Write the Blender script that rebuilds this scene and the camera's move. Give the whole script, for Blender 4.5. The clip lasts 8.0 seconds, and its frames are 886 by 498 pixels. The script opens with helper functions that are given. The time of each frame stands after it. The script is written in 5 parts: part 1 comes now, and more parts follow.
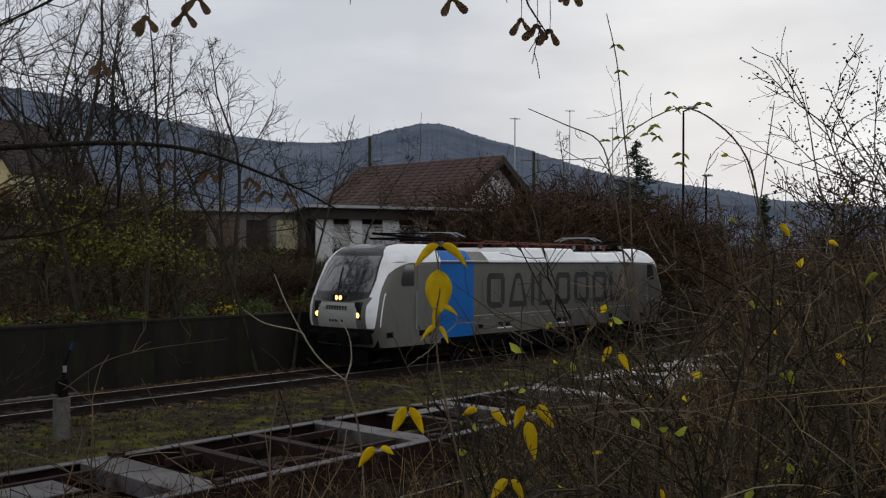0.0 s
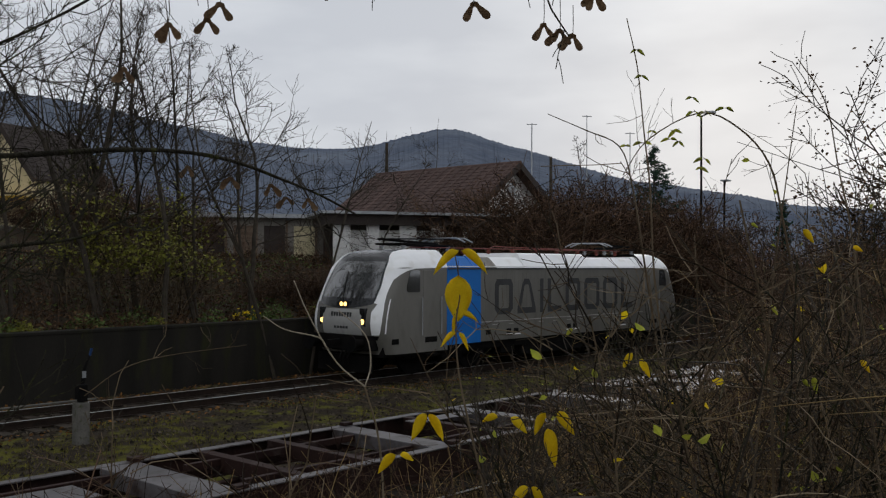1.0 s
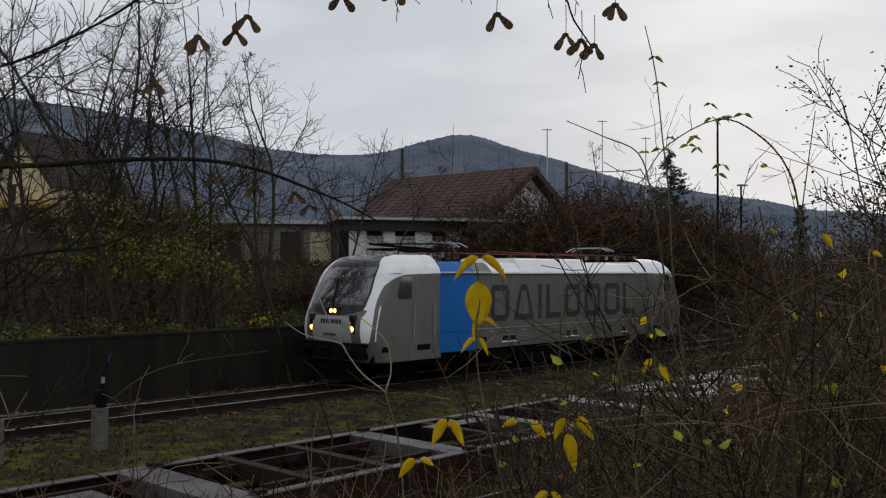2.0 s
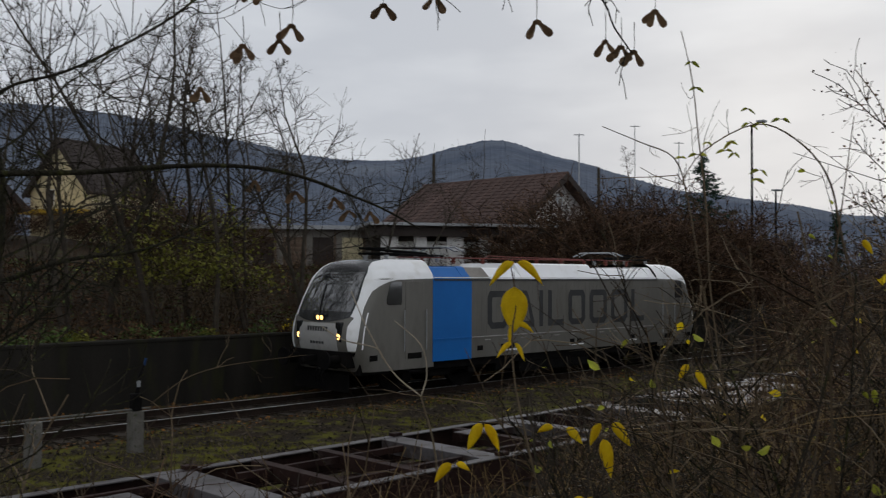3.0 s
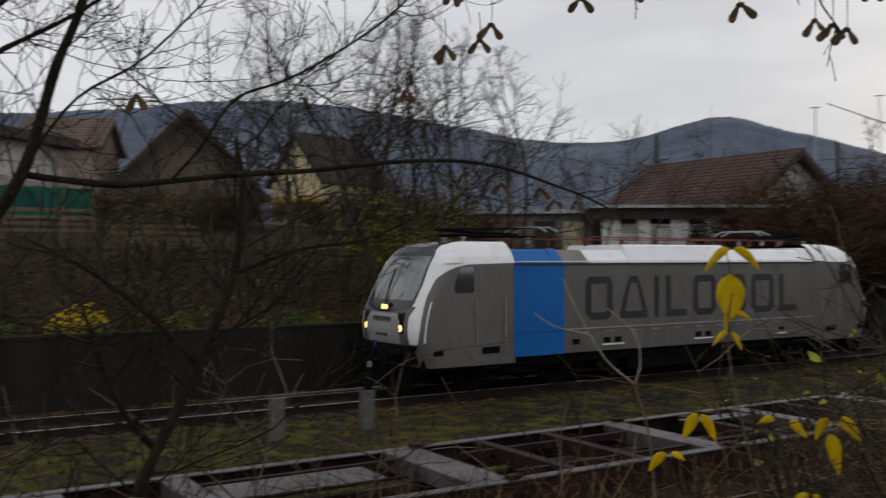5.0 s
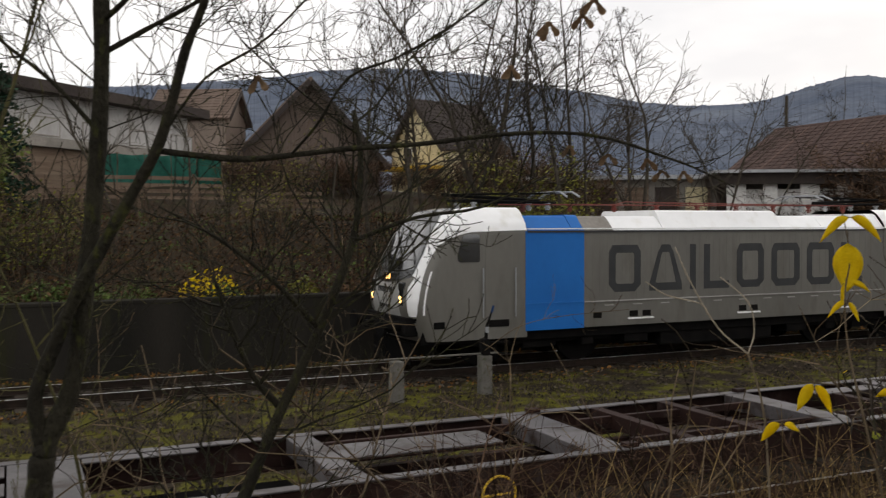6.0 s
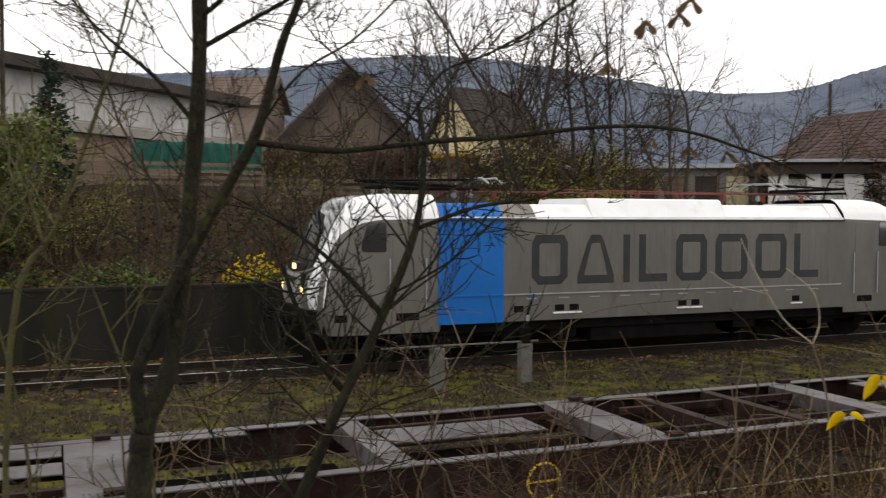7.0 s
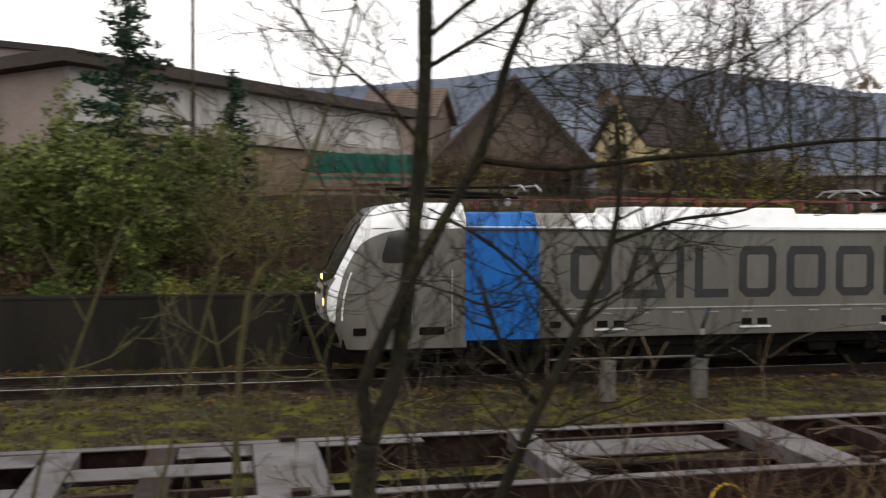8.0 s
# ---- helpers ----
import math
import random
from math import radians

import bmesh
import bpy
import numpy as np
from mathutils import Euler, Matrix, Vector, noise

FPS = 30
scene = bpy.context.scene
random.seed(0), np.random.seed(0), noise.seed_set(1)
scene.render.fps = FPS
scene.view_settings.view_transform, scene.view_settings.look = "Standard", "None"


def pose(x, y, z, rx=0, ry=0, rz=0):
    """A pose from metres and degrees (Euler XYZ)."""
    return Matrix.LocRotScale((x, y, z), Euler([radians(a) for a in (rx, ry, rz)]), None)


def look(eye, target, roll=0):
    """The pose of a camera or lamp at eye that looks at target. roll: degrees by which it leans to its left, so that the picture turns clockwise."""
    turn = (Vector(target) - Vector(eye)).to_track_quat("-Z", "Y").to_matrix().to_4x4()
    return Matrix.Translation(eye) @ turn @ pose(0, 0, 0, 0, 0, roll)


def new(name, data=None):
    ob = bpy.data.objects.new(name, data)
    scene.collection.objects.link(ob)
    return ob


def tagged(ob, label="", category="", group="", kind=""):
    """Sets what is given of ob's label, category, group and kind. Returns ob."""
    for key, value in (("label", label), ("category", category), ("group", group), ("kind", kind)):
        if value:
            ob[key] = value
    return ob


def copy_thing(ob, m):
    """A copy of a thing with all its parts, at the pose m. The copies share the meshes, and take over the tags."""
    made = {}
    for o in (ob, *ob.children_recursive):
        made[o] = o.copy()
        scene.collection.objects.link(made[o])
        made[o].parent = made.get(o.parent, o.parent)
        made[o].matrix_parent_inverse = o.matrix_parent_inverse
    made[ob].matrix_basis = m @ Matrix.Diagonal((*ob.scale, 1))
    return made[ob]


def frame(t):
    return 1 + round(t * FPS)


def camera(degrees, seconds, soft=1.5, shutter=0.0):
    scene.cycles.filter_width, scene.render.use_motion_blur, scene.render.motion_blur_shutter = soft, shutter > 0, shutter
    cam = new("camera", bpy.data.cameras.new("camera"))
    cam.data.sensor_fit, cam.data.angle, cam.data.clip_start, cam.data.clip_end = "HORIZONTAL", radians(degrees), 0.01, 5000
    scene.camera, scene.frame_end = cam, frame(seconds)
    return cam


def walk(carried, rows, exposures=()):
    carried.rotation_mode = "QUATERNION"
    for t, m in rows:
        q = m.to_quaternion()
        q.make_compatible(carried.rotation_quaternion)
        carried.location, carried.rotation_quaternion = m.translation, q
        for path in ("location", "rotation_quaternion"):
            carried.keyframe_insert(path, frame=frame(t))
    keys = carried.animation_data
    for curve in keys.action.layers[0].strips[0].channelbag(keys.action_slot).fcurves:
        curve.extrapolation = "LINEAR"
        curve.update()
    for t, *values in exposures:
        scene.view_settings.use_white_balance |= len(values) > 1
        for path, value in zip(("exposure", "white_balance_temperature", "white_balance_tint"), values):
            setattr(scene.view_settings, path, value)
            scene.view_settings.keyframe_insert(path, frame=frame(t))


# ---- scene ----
LENS = 50.3
EYE = 3.24
cam = camera(LENS, 8.0, soft=1.2, shutter=0.6)
# seconds, place of the eye, yaw, pitch, roll (rail top is z = 0, the track runs along x)
PATH = [
    (0.0, 0.000, 0.000, 0.000, -49.23, 0.58, -0.33),
    (0.5, 0.000, 0.010, 0.001, -48.73, 0.75, -0.38),
    (1.0, 0.000, 0.013, 0.001, -48.21, 0.92, -0.29),
    (1.5, -0.011, 0.008, 0.003, -47.57, 1.16, -0.20),
    (3.0, -0.053, 0.007, 0.002, -45.38, 1.58, -0.26),
    (3.5, -0.054, 0.028, 0.005, -42.06, 1.68, 0.32),
    (4.0, -0.091, 0.013, 0.001, -40.98, 1.74, 0.30),
    (4.5, -0.113, -0.013, 0.002, -39.28, 1.48, 0.15),
    (5.0, -0.046, -0.046, 0.016, -31.96, 0.57, 0.13),
    (5.2, -0.027, -0.070, 0.025, -29.76, 0.13, -0.10),
    (6.3, -0.095, -0.146, 0.024, -23.81, -1.80, 0.05),
    (6.5, -0.129, -0.161, 0.022, -23.38, -1.93, -0.20),
    (7.0, -0.206, -0.145, 0.031, -22.62, -2.21, -0.25),
    (7.5, -0.278, -0.128, 0.042, -18.47, -1.86, -0.05),
    (8.0, -0.354, -0.090, 0.051, -12.80, -1.71, -0.31),
]
STOPS = [(0.0, 0.0, 6500, 10), (1.7, 0.0, 6500, 10), (3.0, -0.06, 6500, 10), (4.5, -0.08, 6600, 10), (5.2, 0.15, 6800, 11), (6.3, 0.80, 7200, 12), (8.0, 1.08, 7150, 12)]
walk(cam, [(t, pose(x, y, EYE + z, 90 + pitch, roll, yaw)) for t, x, y, z, yaw, pitch, roll in PATH], STOPS)

# ---- sky and sun: overcast, brighter low behind the hills ----
SUN_AZ, SUN_EL = 24.0, 14.0
world = bpy.data.worlds.new("overcast_sky")
scene.world = world
world.use_nodes = True
wn, wl = world.node_tree.nodes, world.node_tree.links
wn.clear()
w_out = wn.new("ShaderNodeOutputWorld")
w_bg = wn.new("ShaderNodeBackground")
sky = wn.new("ShaderNodeTexSky")
sky.sky_type, sky.sun_disc = "NISHITA", False
sky.sun_elevation, sky.sun_rotation = radians(SUN_EL), radians(90 - SUN_AZ)
sky.dust_density, sky.air_density, sky.ozone_density = 3.0, 1.0, 1.0
w_co = wn.new("ShaderNodeTexCoord")
w_map = wn.new("ShaderNodeMapping")
w_map.inputs["Scale"].default_value = (1.2, 1.2, 4.0)
w_no = wn.new("ShaderNodeTexNoise")
w_no.inputs["Scale"].default_value, w_no.inputs["Detail"].default_value, w_no.inputs["Roughness"].default_value = 1.7, 5.0, 0.5
w_ramp = wn.new("ShaderNodeValToRGB")
w_ramp.color_ramp.elements[0].position, w_ramp.color_ramp.elements[1].position = 0.36, 0.66
w_ramp.color_ramp.elements[0].color = (7.0, 7.4, 8.1, 1)
w_ramp.color_ramp.elements[1].color = (10.3, 10.7, 11.2, 1)
w_mix = wn.new("ShaderNodeMix")
w_mix.data_type = "RGBA"
w_mix.inputs[0].default_value = 0.975
wl.new(w_co.outputs["Generated"], w_map.inputs["Vector"])
wl.new(w_map.outputs["Vector"], w_no.inputs["Vector"])
wl.new(w_no.outputs["Fac"], w_ramp.inputs["Fac"])
wl.new(sky.outputs["Color"], w_mix.inputs[6])
wl.new(w_ramp.outputs["Color"], w_mix.inputs[7])
wl.new(w_mix.outputs[2], w_bg.inputs["Color"])
w_bg.inputs["Strength"].default_value = 0.080
wl.new(w_bg.outputs["Background"], w_out.inputs["Surface"])
sun = new("sun", bpy.data.lights.new("sun", "SUN"))
sun.data.energy, sun.data.angle, sun.data.color = 0.4, radians(20), (1.0, 0.95, 0.88)
sun.matrix_world = look((0, 0, 0), (-math.cos(radians(SUN_AZ)), -math.sin(radians(SUN_AZ)), -math.tan(radians(SUN_EL))))


# ---- materials ----
def mat(name, a, b, scale=3.0, rough=0.8, metal=0.0, bump=0.2, fine=40.0, c=None, streak=(1, 1, 1), spec=0.12, rand=0.0, cover=(0.55, 0.72), vary=0.28):
    """Two colours mixed by a broad noise and roughened by a fine one; a third one in patches. Metres."""
    m = bpy.data.materials.new(name)
    m.use_nodes = True
    n, l = m.node_tree.nodes, m.node_tree.links
    bsdf = n["Principled BSDF"]
    co = n.new("ShaderNodeTexCoord")
    mp = n.new("ShaderNodeMapping")
    mp.inputs["Scale"].default_value = streak
    l.new(co.outputs["Object"], mp.inputs["Vector"])
    big = n.new("ShaderNodeTexNoise")
    big.inputs["Scale"].default_value, big.inputs["Detail"].default_value = scale, 6.0
    small = n.new("ShaderNodeTexNoise")
    small.inputs["Scale"].default_value, small.inputs["Detail"].default_value = fine, 4.0
    l.new(mp.outputs["Vector"], big.inputs["Vector"])
    l.new(mp.outputs["Vector"], small.inputs["Vector"])
    mix = n.new("ShaderNodeMix")
    mix.data_type = "RGBA"
    ramp = n.new("ShaderNodeValToRGB")
    ramp.color_ramp.elements[0].position, ramp.color_ramp.elements[1].position = 0.35, 0.65
    l.new(big.outputs["Fac"], ramp.inputs["Fac"])
    l.new(ramp.outputs["Color"], mix.inputs[0])
    mix.inputs[6].default_value, mix.inputs[7].default_value = (*a, 1), (*b, 1)
    last = mix.outputs[2]
    if c:
        patch = n.new("ShaderNodeTexNoise")
        patch.inputs["Scale"].default_value, patch.inputs["Detail"].default_value = scale * 2.7, 7.0
        l.new(mp.outputs["Vector"], patch.inputs["Vector"])
        r2 = n.new("ShaderNodeValToRGB")
        r2.color_ramp.elements[0].position, r2.color_ramp.elements[1].position = cover
        l.new(patch.outputs["Fac"], r2.inputs["Fac"])
        m2 = n.new("ShaderNodeMix")
        m2.data_type = "RGBA"
        l.new(r2.outputs["Color"], m2.inputs[0])
        l.new(last, m2.inputs[6])
        m2.inputs[7].default_value = (*c, 1)
        last = m2.outputs[2]
    hsv = n.new("ShaderNodeHueSaturation")
    rng = n.new("ShaderNodeMapRange")
    rng.inputs["To Min"].default_value, rng.inputs["To Max"].default_value = 1 - vary, 1 + vary
    l.new(small.outputs["Fac"], rng.inputs["Value"])
    value = rng.outputs["Result"]
    if rand:
        info = n.new("ShaderNodeNewGeometry")
        r3 = n.new("ShaderNodeMapRange")
        r3.inputs["To Min"].default_value, r3.inputs["To Max"].default_value = 1 - rand, 1 + rand
        l.new(info.outputs["Random Per Island"], r3.inputs["Value"])
        mul = n.new("ShaderNodeMath")
        mul.operation = "MULTIPLY"
        l.new(value, mul.inputs[0])
        l.new(r3.outputs["Result"], mul.inputs[1])
        value = mul.outputs[0]
    l.new(value, hsv.inputs["Value"])
    l.new(last, hsv.inputs["Color"])
    l.new(hsv.outputs["Color"], bsdf.inputs["Base Color"])
    bsdf.inputs["Roughness"].default_value, bsdf.inputs["Metallic"].default_value = rough, metal
    bsdf.inputs["Specular IOR Level"].default_value = spec
    if bump:
        bp = n.new("ShaderNodeBump")
        bp.inputs["Strength"].default_value, bp.inputs["Distance"].default_value = bump, 0.02
        l.new(small.outputs["Fac"], bp.inputs["Height"])
        l.new(bp.outputs["Normal"], bsdf.inputs["Normal"])
    return m


def leaf_mat(name, a, b, rand=0.15):
    """A thin leaf: blotched colour, a little light through it."""
    m = mat(name, a, b, 25, 0.55, bump=0.2, fine=160, rand=rand, vary=0.14)
    n, l = m.node_tree.nodes, m.node_tree.links
    bsdf = n["Principled BSDF"]
    col = bsdf.inputs["Base Color"].links[0].from_socket
    tr = n.new("ShaderNodeBsdfTranslucent")
    l.new(col, tr.inputs["Color"])
    mix = n.new("ShaderNodeMixShader")
    mix.inputs[0].default_value = 0.45
    l.new(bsdf.outputs[0], mix.inputs[1])
    l.new(tr.outputs[0], mix.inputs[2])
    l.new(mix.outputs[0], n["Material Output"].inputs["Surface"])
    return m


def glow(name, color, strength):
    m = bpy.data.materials.new(name)
    m.use_nodes = True
    b = m.node_tree.nodes["Principled BSDF"]
    b.inputs["Base Color"].default_value = (*color, 1)
    b.inputs["Emission Color"].default_value = (*color, 1)
    b.inputs["Emission Strength"].default_value = strength
    return m


M_earth = mat("weedy_earth", (0.022, 0.015, 0.009), (0.034, 0.024, 0.014), 0.6, 0.95, bump=0.6, fine=14, c=(0.05, 0.06, 0.02))
M_gravel = mat("mossy_gravel", (0.026, 0.018, 0.011), (0.018, 0.013, 0.008), 0.6, 0.95, bump=0.8, fine=22, c=(0.074, 0.070, 0.009), cover=(0.48, 0.62), vary=0.5)
M_wall = mat("stained_concrete", (0.013, 0.012, 0.010), (0.025, 0.022, 0.018), 0.9, 0.95, bump=0.4, c=(0.024, 0.024, 0.011), streak=(1, 1, 0.22), cover=(0.54, 0.70))
M_rail = mat("rusty_rail", (0.018, 0.013, 0.010), (0.030, 0.020, 0.015), 6, 0.75, 0.1, fine=60)
M_railtop = mat("polished_rail_head", (0.5, 0.5, 0.5), (0.6, 0.6, 0.6), 3, 0.48, 1.0, bump=0.03, spec=0.5)
M_sleeper = mat("weathered_sleeper", (0.028, 0.022, 0.017), (0.042, 0.034, 0.026), 4, 0.9)
# Pale blue of distant haze is put into the forest's base colour.
M_hill = mat("haze_tinted_forest", (0.088, 0.105, 0.140), (0.140, 0.158, 0.192), 0.011, 1.0, bump=0, fine=0.16, spec=0.0, vary=0.42)
M_silver = mat("grey_body_paint", (0.108, 0.102, 0.090), (0.132, 0.125, 0.110), 0.7, 0.42, 0.1, bump=0.02, fine=9, c=(0.092, 0.085, 0.070), streak=(1, 1, 0.35), vary=0.14, spec=0.4)
# Silver of the nose, made paler by sky light put into the colour.
M_nose = mat("skylit_silver_paint", (0.36, 0.355, 0.34), (0.42, 0.415, 0.40), 0.7, 0.32, 0.15, bump=0.02, fine=9, c=(0.29, 0.28, 0.265), vary=0.12, spec=0.5)
M_strip = mat("dull_light_strip", (0.26, 0.25, 0.235), (0.36, 0.35, 0.33), 2.5, 0.5, bump=0.02, fine=12, vary=0.3, spec=0.3)
M_white = mat("white_paint", (0.78, 0.78, 0.78), (0.84, 0.84, 0.84), 0.8, 0.35, bump=0.02, fine=7, c=(0.70, 0.69, 0.66), vary=0.04, spec=0.5)
M_blue = mat("blue_paint", (0.003, 0.105, 0.36), (0.004, 0.122, 0.41), 0.8, 0.45, bump=0.02, fine=9, vary=0.06, spec=0.2)
M_text = mat("dark_grey_paint", (0.020, 0.021, 0.022), (0.030, 0.031, 0.032), 2, 0.5, bump=0.02, vary=0.06, spec=0.3)
M_dark = mat("near_black_steel", (0.0045, 0.0045, 0.0045), (0.009, 0.008, 0.0075), 3, 0.9, 0.0, bump=0.2, spec=0.06)
M_black = mat("black_gloss", (0.012, 0.013, 0.014), (0.02, 0.021, 0.022), 2, 0.2, bump=0.01, vary=0.04, spec=0.5)
M_glass = mat("tinted_glass", (0.02, 0.022, 0.024), (0.03, 0.032, 0.034), 2, 0.05, bump=0.0, spec=0.5, vary=0.04)
M_glass.node_tree.nodes["Principled BSDF"].inputs["IOR"].default_value = 2.3
M_red = mat("red_busbar", (0.11, 0.022, 0.016), (0.15, 0.03, 0.02), 5, 0.6, bump=0.05, spec=0.3)
M_lamp = glow("headlamp", (1.0, 0.55, 0.16), 3.2)
# Wet steel of the tops; sky light makes its base colour paler.
M_wagon = mat("wet_skylit_wagon_steel", (0.050, 0.045, 0.046), (0.100, 0.092, 0.094), 1.2, 0.5, 0.0, bump=0.08, fine=18, c=(0.026, 0.016, 0.013), spec=0.28, vary=0.4, cover=(0.50, 0.66))
# Rust of sides and inner members, darkened by the shade in the openings.
M_wagonside = mat("rusty_shaded_wagon_side", (0.016, 0.008, 0.007), (0.028, 0.014, 0.011), 1.8, 0.7, 0.0, bump=0.2, fine=25, c=(0.038, 0.027, 0.024), spec=0.1)
M_post = mat("grey_concrete_post", (0.10, 0.095, 0.085), (0.14, 0.13, 0.115), 5, 0.9, c=(0.06, 0.065, 0.035))
M_roof = mat("brown_roof_tiles", (0.066, 0.043, 0.037), (0.088, 0.057, 0.049), 0.8, 0.8, fine=6, rand=0.25)
M_darkroof = mat("dark_roofing", (0.04, 0.032, 0.03), (0.055, 0.045, 0.04), 0.8, 0.85, fine=8)
M_render = mat("white_render", (0.60, 0.59, 0.57), (0.68, 0.67, 0.65), 0.5, 0.9, fine=10, c=(0.50, 0.48, 0.45))
M_hallwall = mat("weathered_pale_render", (0.34, 0.33, 0.32), (0.42, 0.41, 0.40), 0.4, 0.9, fine=8, c=(0.27, 0.255, 0.24), streak=(1, 1, 0.4))
M_greyrender = mat("grey_render", (0.20, 0.185, 0.165), (0.26, 0.24, 0.215), 0.5, 0.9, fine=10, c=(0.15, 0.135, 0.12))
M_yellow = mat("pale_yellow_render", (0.62, 0.54, 0.34), (0.68, 0.60, 0.39), 0.5, 0.9, fine=10)
M_pink = mat("beige_render", (0.22, 0.175, 0.145), (0.27, 0.215, 0.18), 0.5, 0.9, fine=10)
M_gable = mat("brown_gable_boards", (0.105, 0.080, 0.066), (0.140, 0.108, 0.090), 1.5, 0.9, fine=9, streak=(6, 6, 0.3))
M_paleroof = mat("pale_brown_roof_tiles", (0.125, 0.090, 0.072), (0.165, 0.122, 0.098), 0.8, 0.85, fine=6, rand=0.25)
M_navy = mat("navy_paint", (0.008, 0.03, 0.09), (0.012, 0.04, 0.11), 8, 0.5, bump=0.02)
M_beige = mat("dull_pink_render", (0.22, 0.175, 0.155), (0.27, 0.215, 0.19), 0.5, 0.9, fine=10)
M_brownwood = mat("weathered_boards", (0.13, 0.09, 0.065), (0.20, 0.15, 0.11), 2, 0.85, streak=(0.3, 0.3, 3))
M_green = mat("green_tarpaulin", (0.025, 0.13, 0.10), (0.035, 0.17, 0.13), 1.5, 0.6, bump=0.5, fine=5)
M_amber = mat("yellow_awning_cloth", (0.60, 0.38, 0.03), (0.68, 0.44, 0.05), 2, 0.8)
M_galv = mat("galvanised_steel", (0.28, 0.29, 0.30), (0.36, 0.37, 0.38), 4, 0.5, 0.7, bump=0.05, spec=0.5)


# ---- mesh helpers ----
def box(bm, x0, y0, z0, x1, y1, z1, bevel=0.0):
    v = [bm.verts.new((x, y, z)) for z in (z0, z1) for x, y in ((x0, y0), (x1, y0), (x1, y1), (x0, y1))]
    fs = [bm.faces.new([v[i] for i in q]) for q in ((3, 2, 1, 0), (4, 5, 6, 7), (0, 1, 5, 4), (1, 2, 6, 5), (2, 3, 7, 6), (3, 0, 4, 7))]
    if bevel:
        bmesh.ops.bevel(bm, geom=list({e for f in fs for e in f.edges}), offset=bevel, segments=2, affect="EDGES", profile=0.5)
    return bm


def tube(bm, pts, radii, sides=5):
    pts = [Vector(p) for p in pts]
    rings = []
    for i, p in enumerate(pts):
        d = (pts[min(i + 1, len(pts) - 1)] - pts[max(i - 1, 0)]).normalized()
        s = d.cross(Vector((0.13, 0.31, 0.94)))
        if s.length < 1e-3:
            s = d.cross(Vector((1, 0, 0)))
        s.normalize()
        u = s.cross(d)
        r = radii[i] if hasattr(radii, "__len__") else radii
        rings.append([bm.verts.new(p + r * (math.cos(k * math.tau / sides) * s + math.sin(k * math.tau / sides) * u)) for k in range(sides)])
    for a, b in zip(rings, rings[1:]):
        for k in range(sides):
            bm.faces.new((a[k], a[(k + 1) % sides], b[(k + 1) % sides], b[k]))
    bm.faces.new(rings[0][::-1])
    bm.faces.new(rings[-1])
    return bm


def disc(bm, c, axis, r, depth, seg=24, r2=None):
    """A short cylinder round the axis 'x', 'y' or 'z', centred at c."""
    a = {"x": Vector((1, 0, 0)), "y": Vector((0, 1, 0)), "z": Vector((0, 0, 1))}[axis]
    tube(bm, [Vector(c) - a * depth / 2, Vector(c) + a * depth / 2], [r, r if r2 is None else r2], seg)
    return bm


def mesh_of(name, bm, material, smooth=False):
    me = bpy.data.meshes.new(name)
    bmesh.ops.recalc_face_normals(bm, faces=bm.faces)
    bm.to_mesh(me)
    bm.free()
    for m in material if isinstance(material, (list, tuple)) else [material]:
        me.materials.append(m)
    if smooth:
        me.polygons.foreach_set("use_smooth", [True] * len(me.polygons))
    return me


def part(name, bm, material, parent, label="", smooth=False):
    ob = new(name, mesh_of(name, bm, material, smooth))
    ob.parent = parent
    if label:
        ob["label"] = label
    return ob


def thing(name, bm, material, label, category, group="", kind="", smooth=False):
    return tagged(new(name, mesh_of(name, bm, material, smooth)), label, category, group, kind)


def empty(name, m, label, category, group=""):
    ob = tagged(new(name), label, category, group)
    ob.matrix_world = m
    return ob


def bm_box(*a, **k):
    return box(bmesh.new(), *a, **k)


def polar(az, d):
    return d * math.cos(radians(az)), d * math.sin(radians(az))


def smooth_step(a, b, v):
    t = min(1, max(0, (v - a) / (b - a)))
    return t * t * (3 - 2 * t)


# ---- ground ----
WALL_Y = 22.75


def ground_z(x, y):
    n = 0.10 * noise.noise((x * 0.5, y * 0.5, 0)) + 0.05 * noise.noise((x * 1.7, y * 1.7, 3))
    if y < WALL_Y:
        bank = 1.75 * (1 - smooth_step(3.4, 7.6, y))
        flat = -0.25 + 0.05 * smooth_step(12, 14, y)
        return flat + bank + n * (0.35 + bank)
    rise = 1.42 + 2.0 * smooth_step(WALL_Y + 0.6, 33, y) + 1.6 * smooth_step(33, 46, y) * (1 - 0.8 * smooth_step(15, 38, x)) - 0.8 * smooth_step(34, 60, x)
    return rise + n * 1.6


def grid_mesh(xs, ys, fn):
    verts = [(x, y, fn(x, y)) for y in ys for x in xs]
    w = len(xs)
    faces = [(j * w + i, j * w + i + 1, (j + 1) * w + i + 1, (j + 1) * w + i) for j in range(len(ys) - 1) for i in range(w - 1)]
    me = bpy.data.meshes.new("ground")
    me.from_pydata(verts, [], faces)
    me.polygons.foreach_set("use_smooth", [True] * len(me.polygons))
    return me


def spread(a, b, step, far):
    core = list(np.arange(a, b + 1e-6, step))
    out = [a - far * k ** 2.2 / 60 for k in range(12, 0, -1)]
    return [float(v) for v in out + core + [b + (a - v) for v in out[::-1]]]


gx = spread(-20, 60, 0.8, 14)
gy = sorted(spread(-12, 62, 0.7, 14) + [WALL_Y - 0.02, WALL_Y])
ground = new("ground", grid_mesh(gx, gy, ground_z))
ground.data.materials.append(M_earth)
tagged(ground, "weedy brown earth bank rising behind the railway", "ground", kind="structure")
gx = [float(v) for v in np.arange(-40, 70, 0.5)]
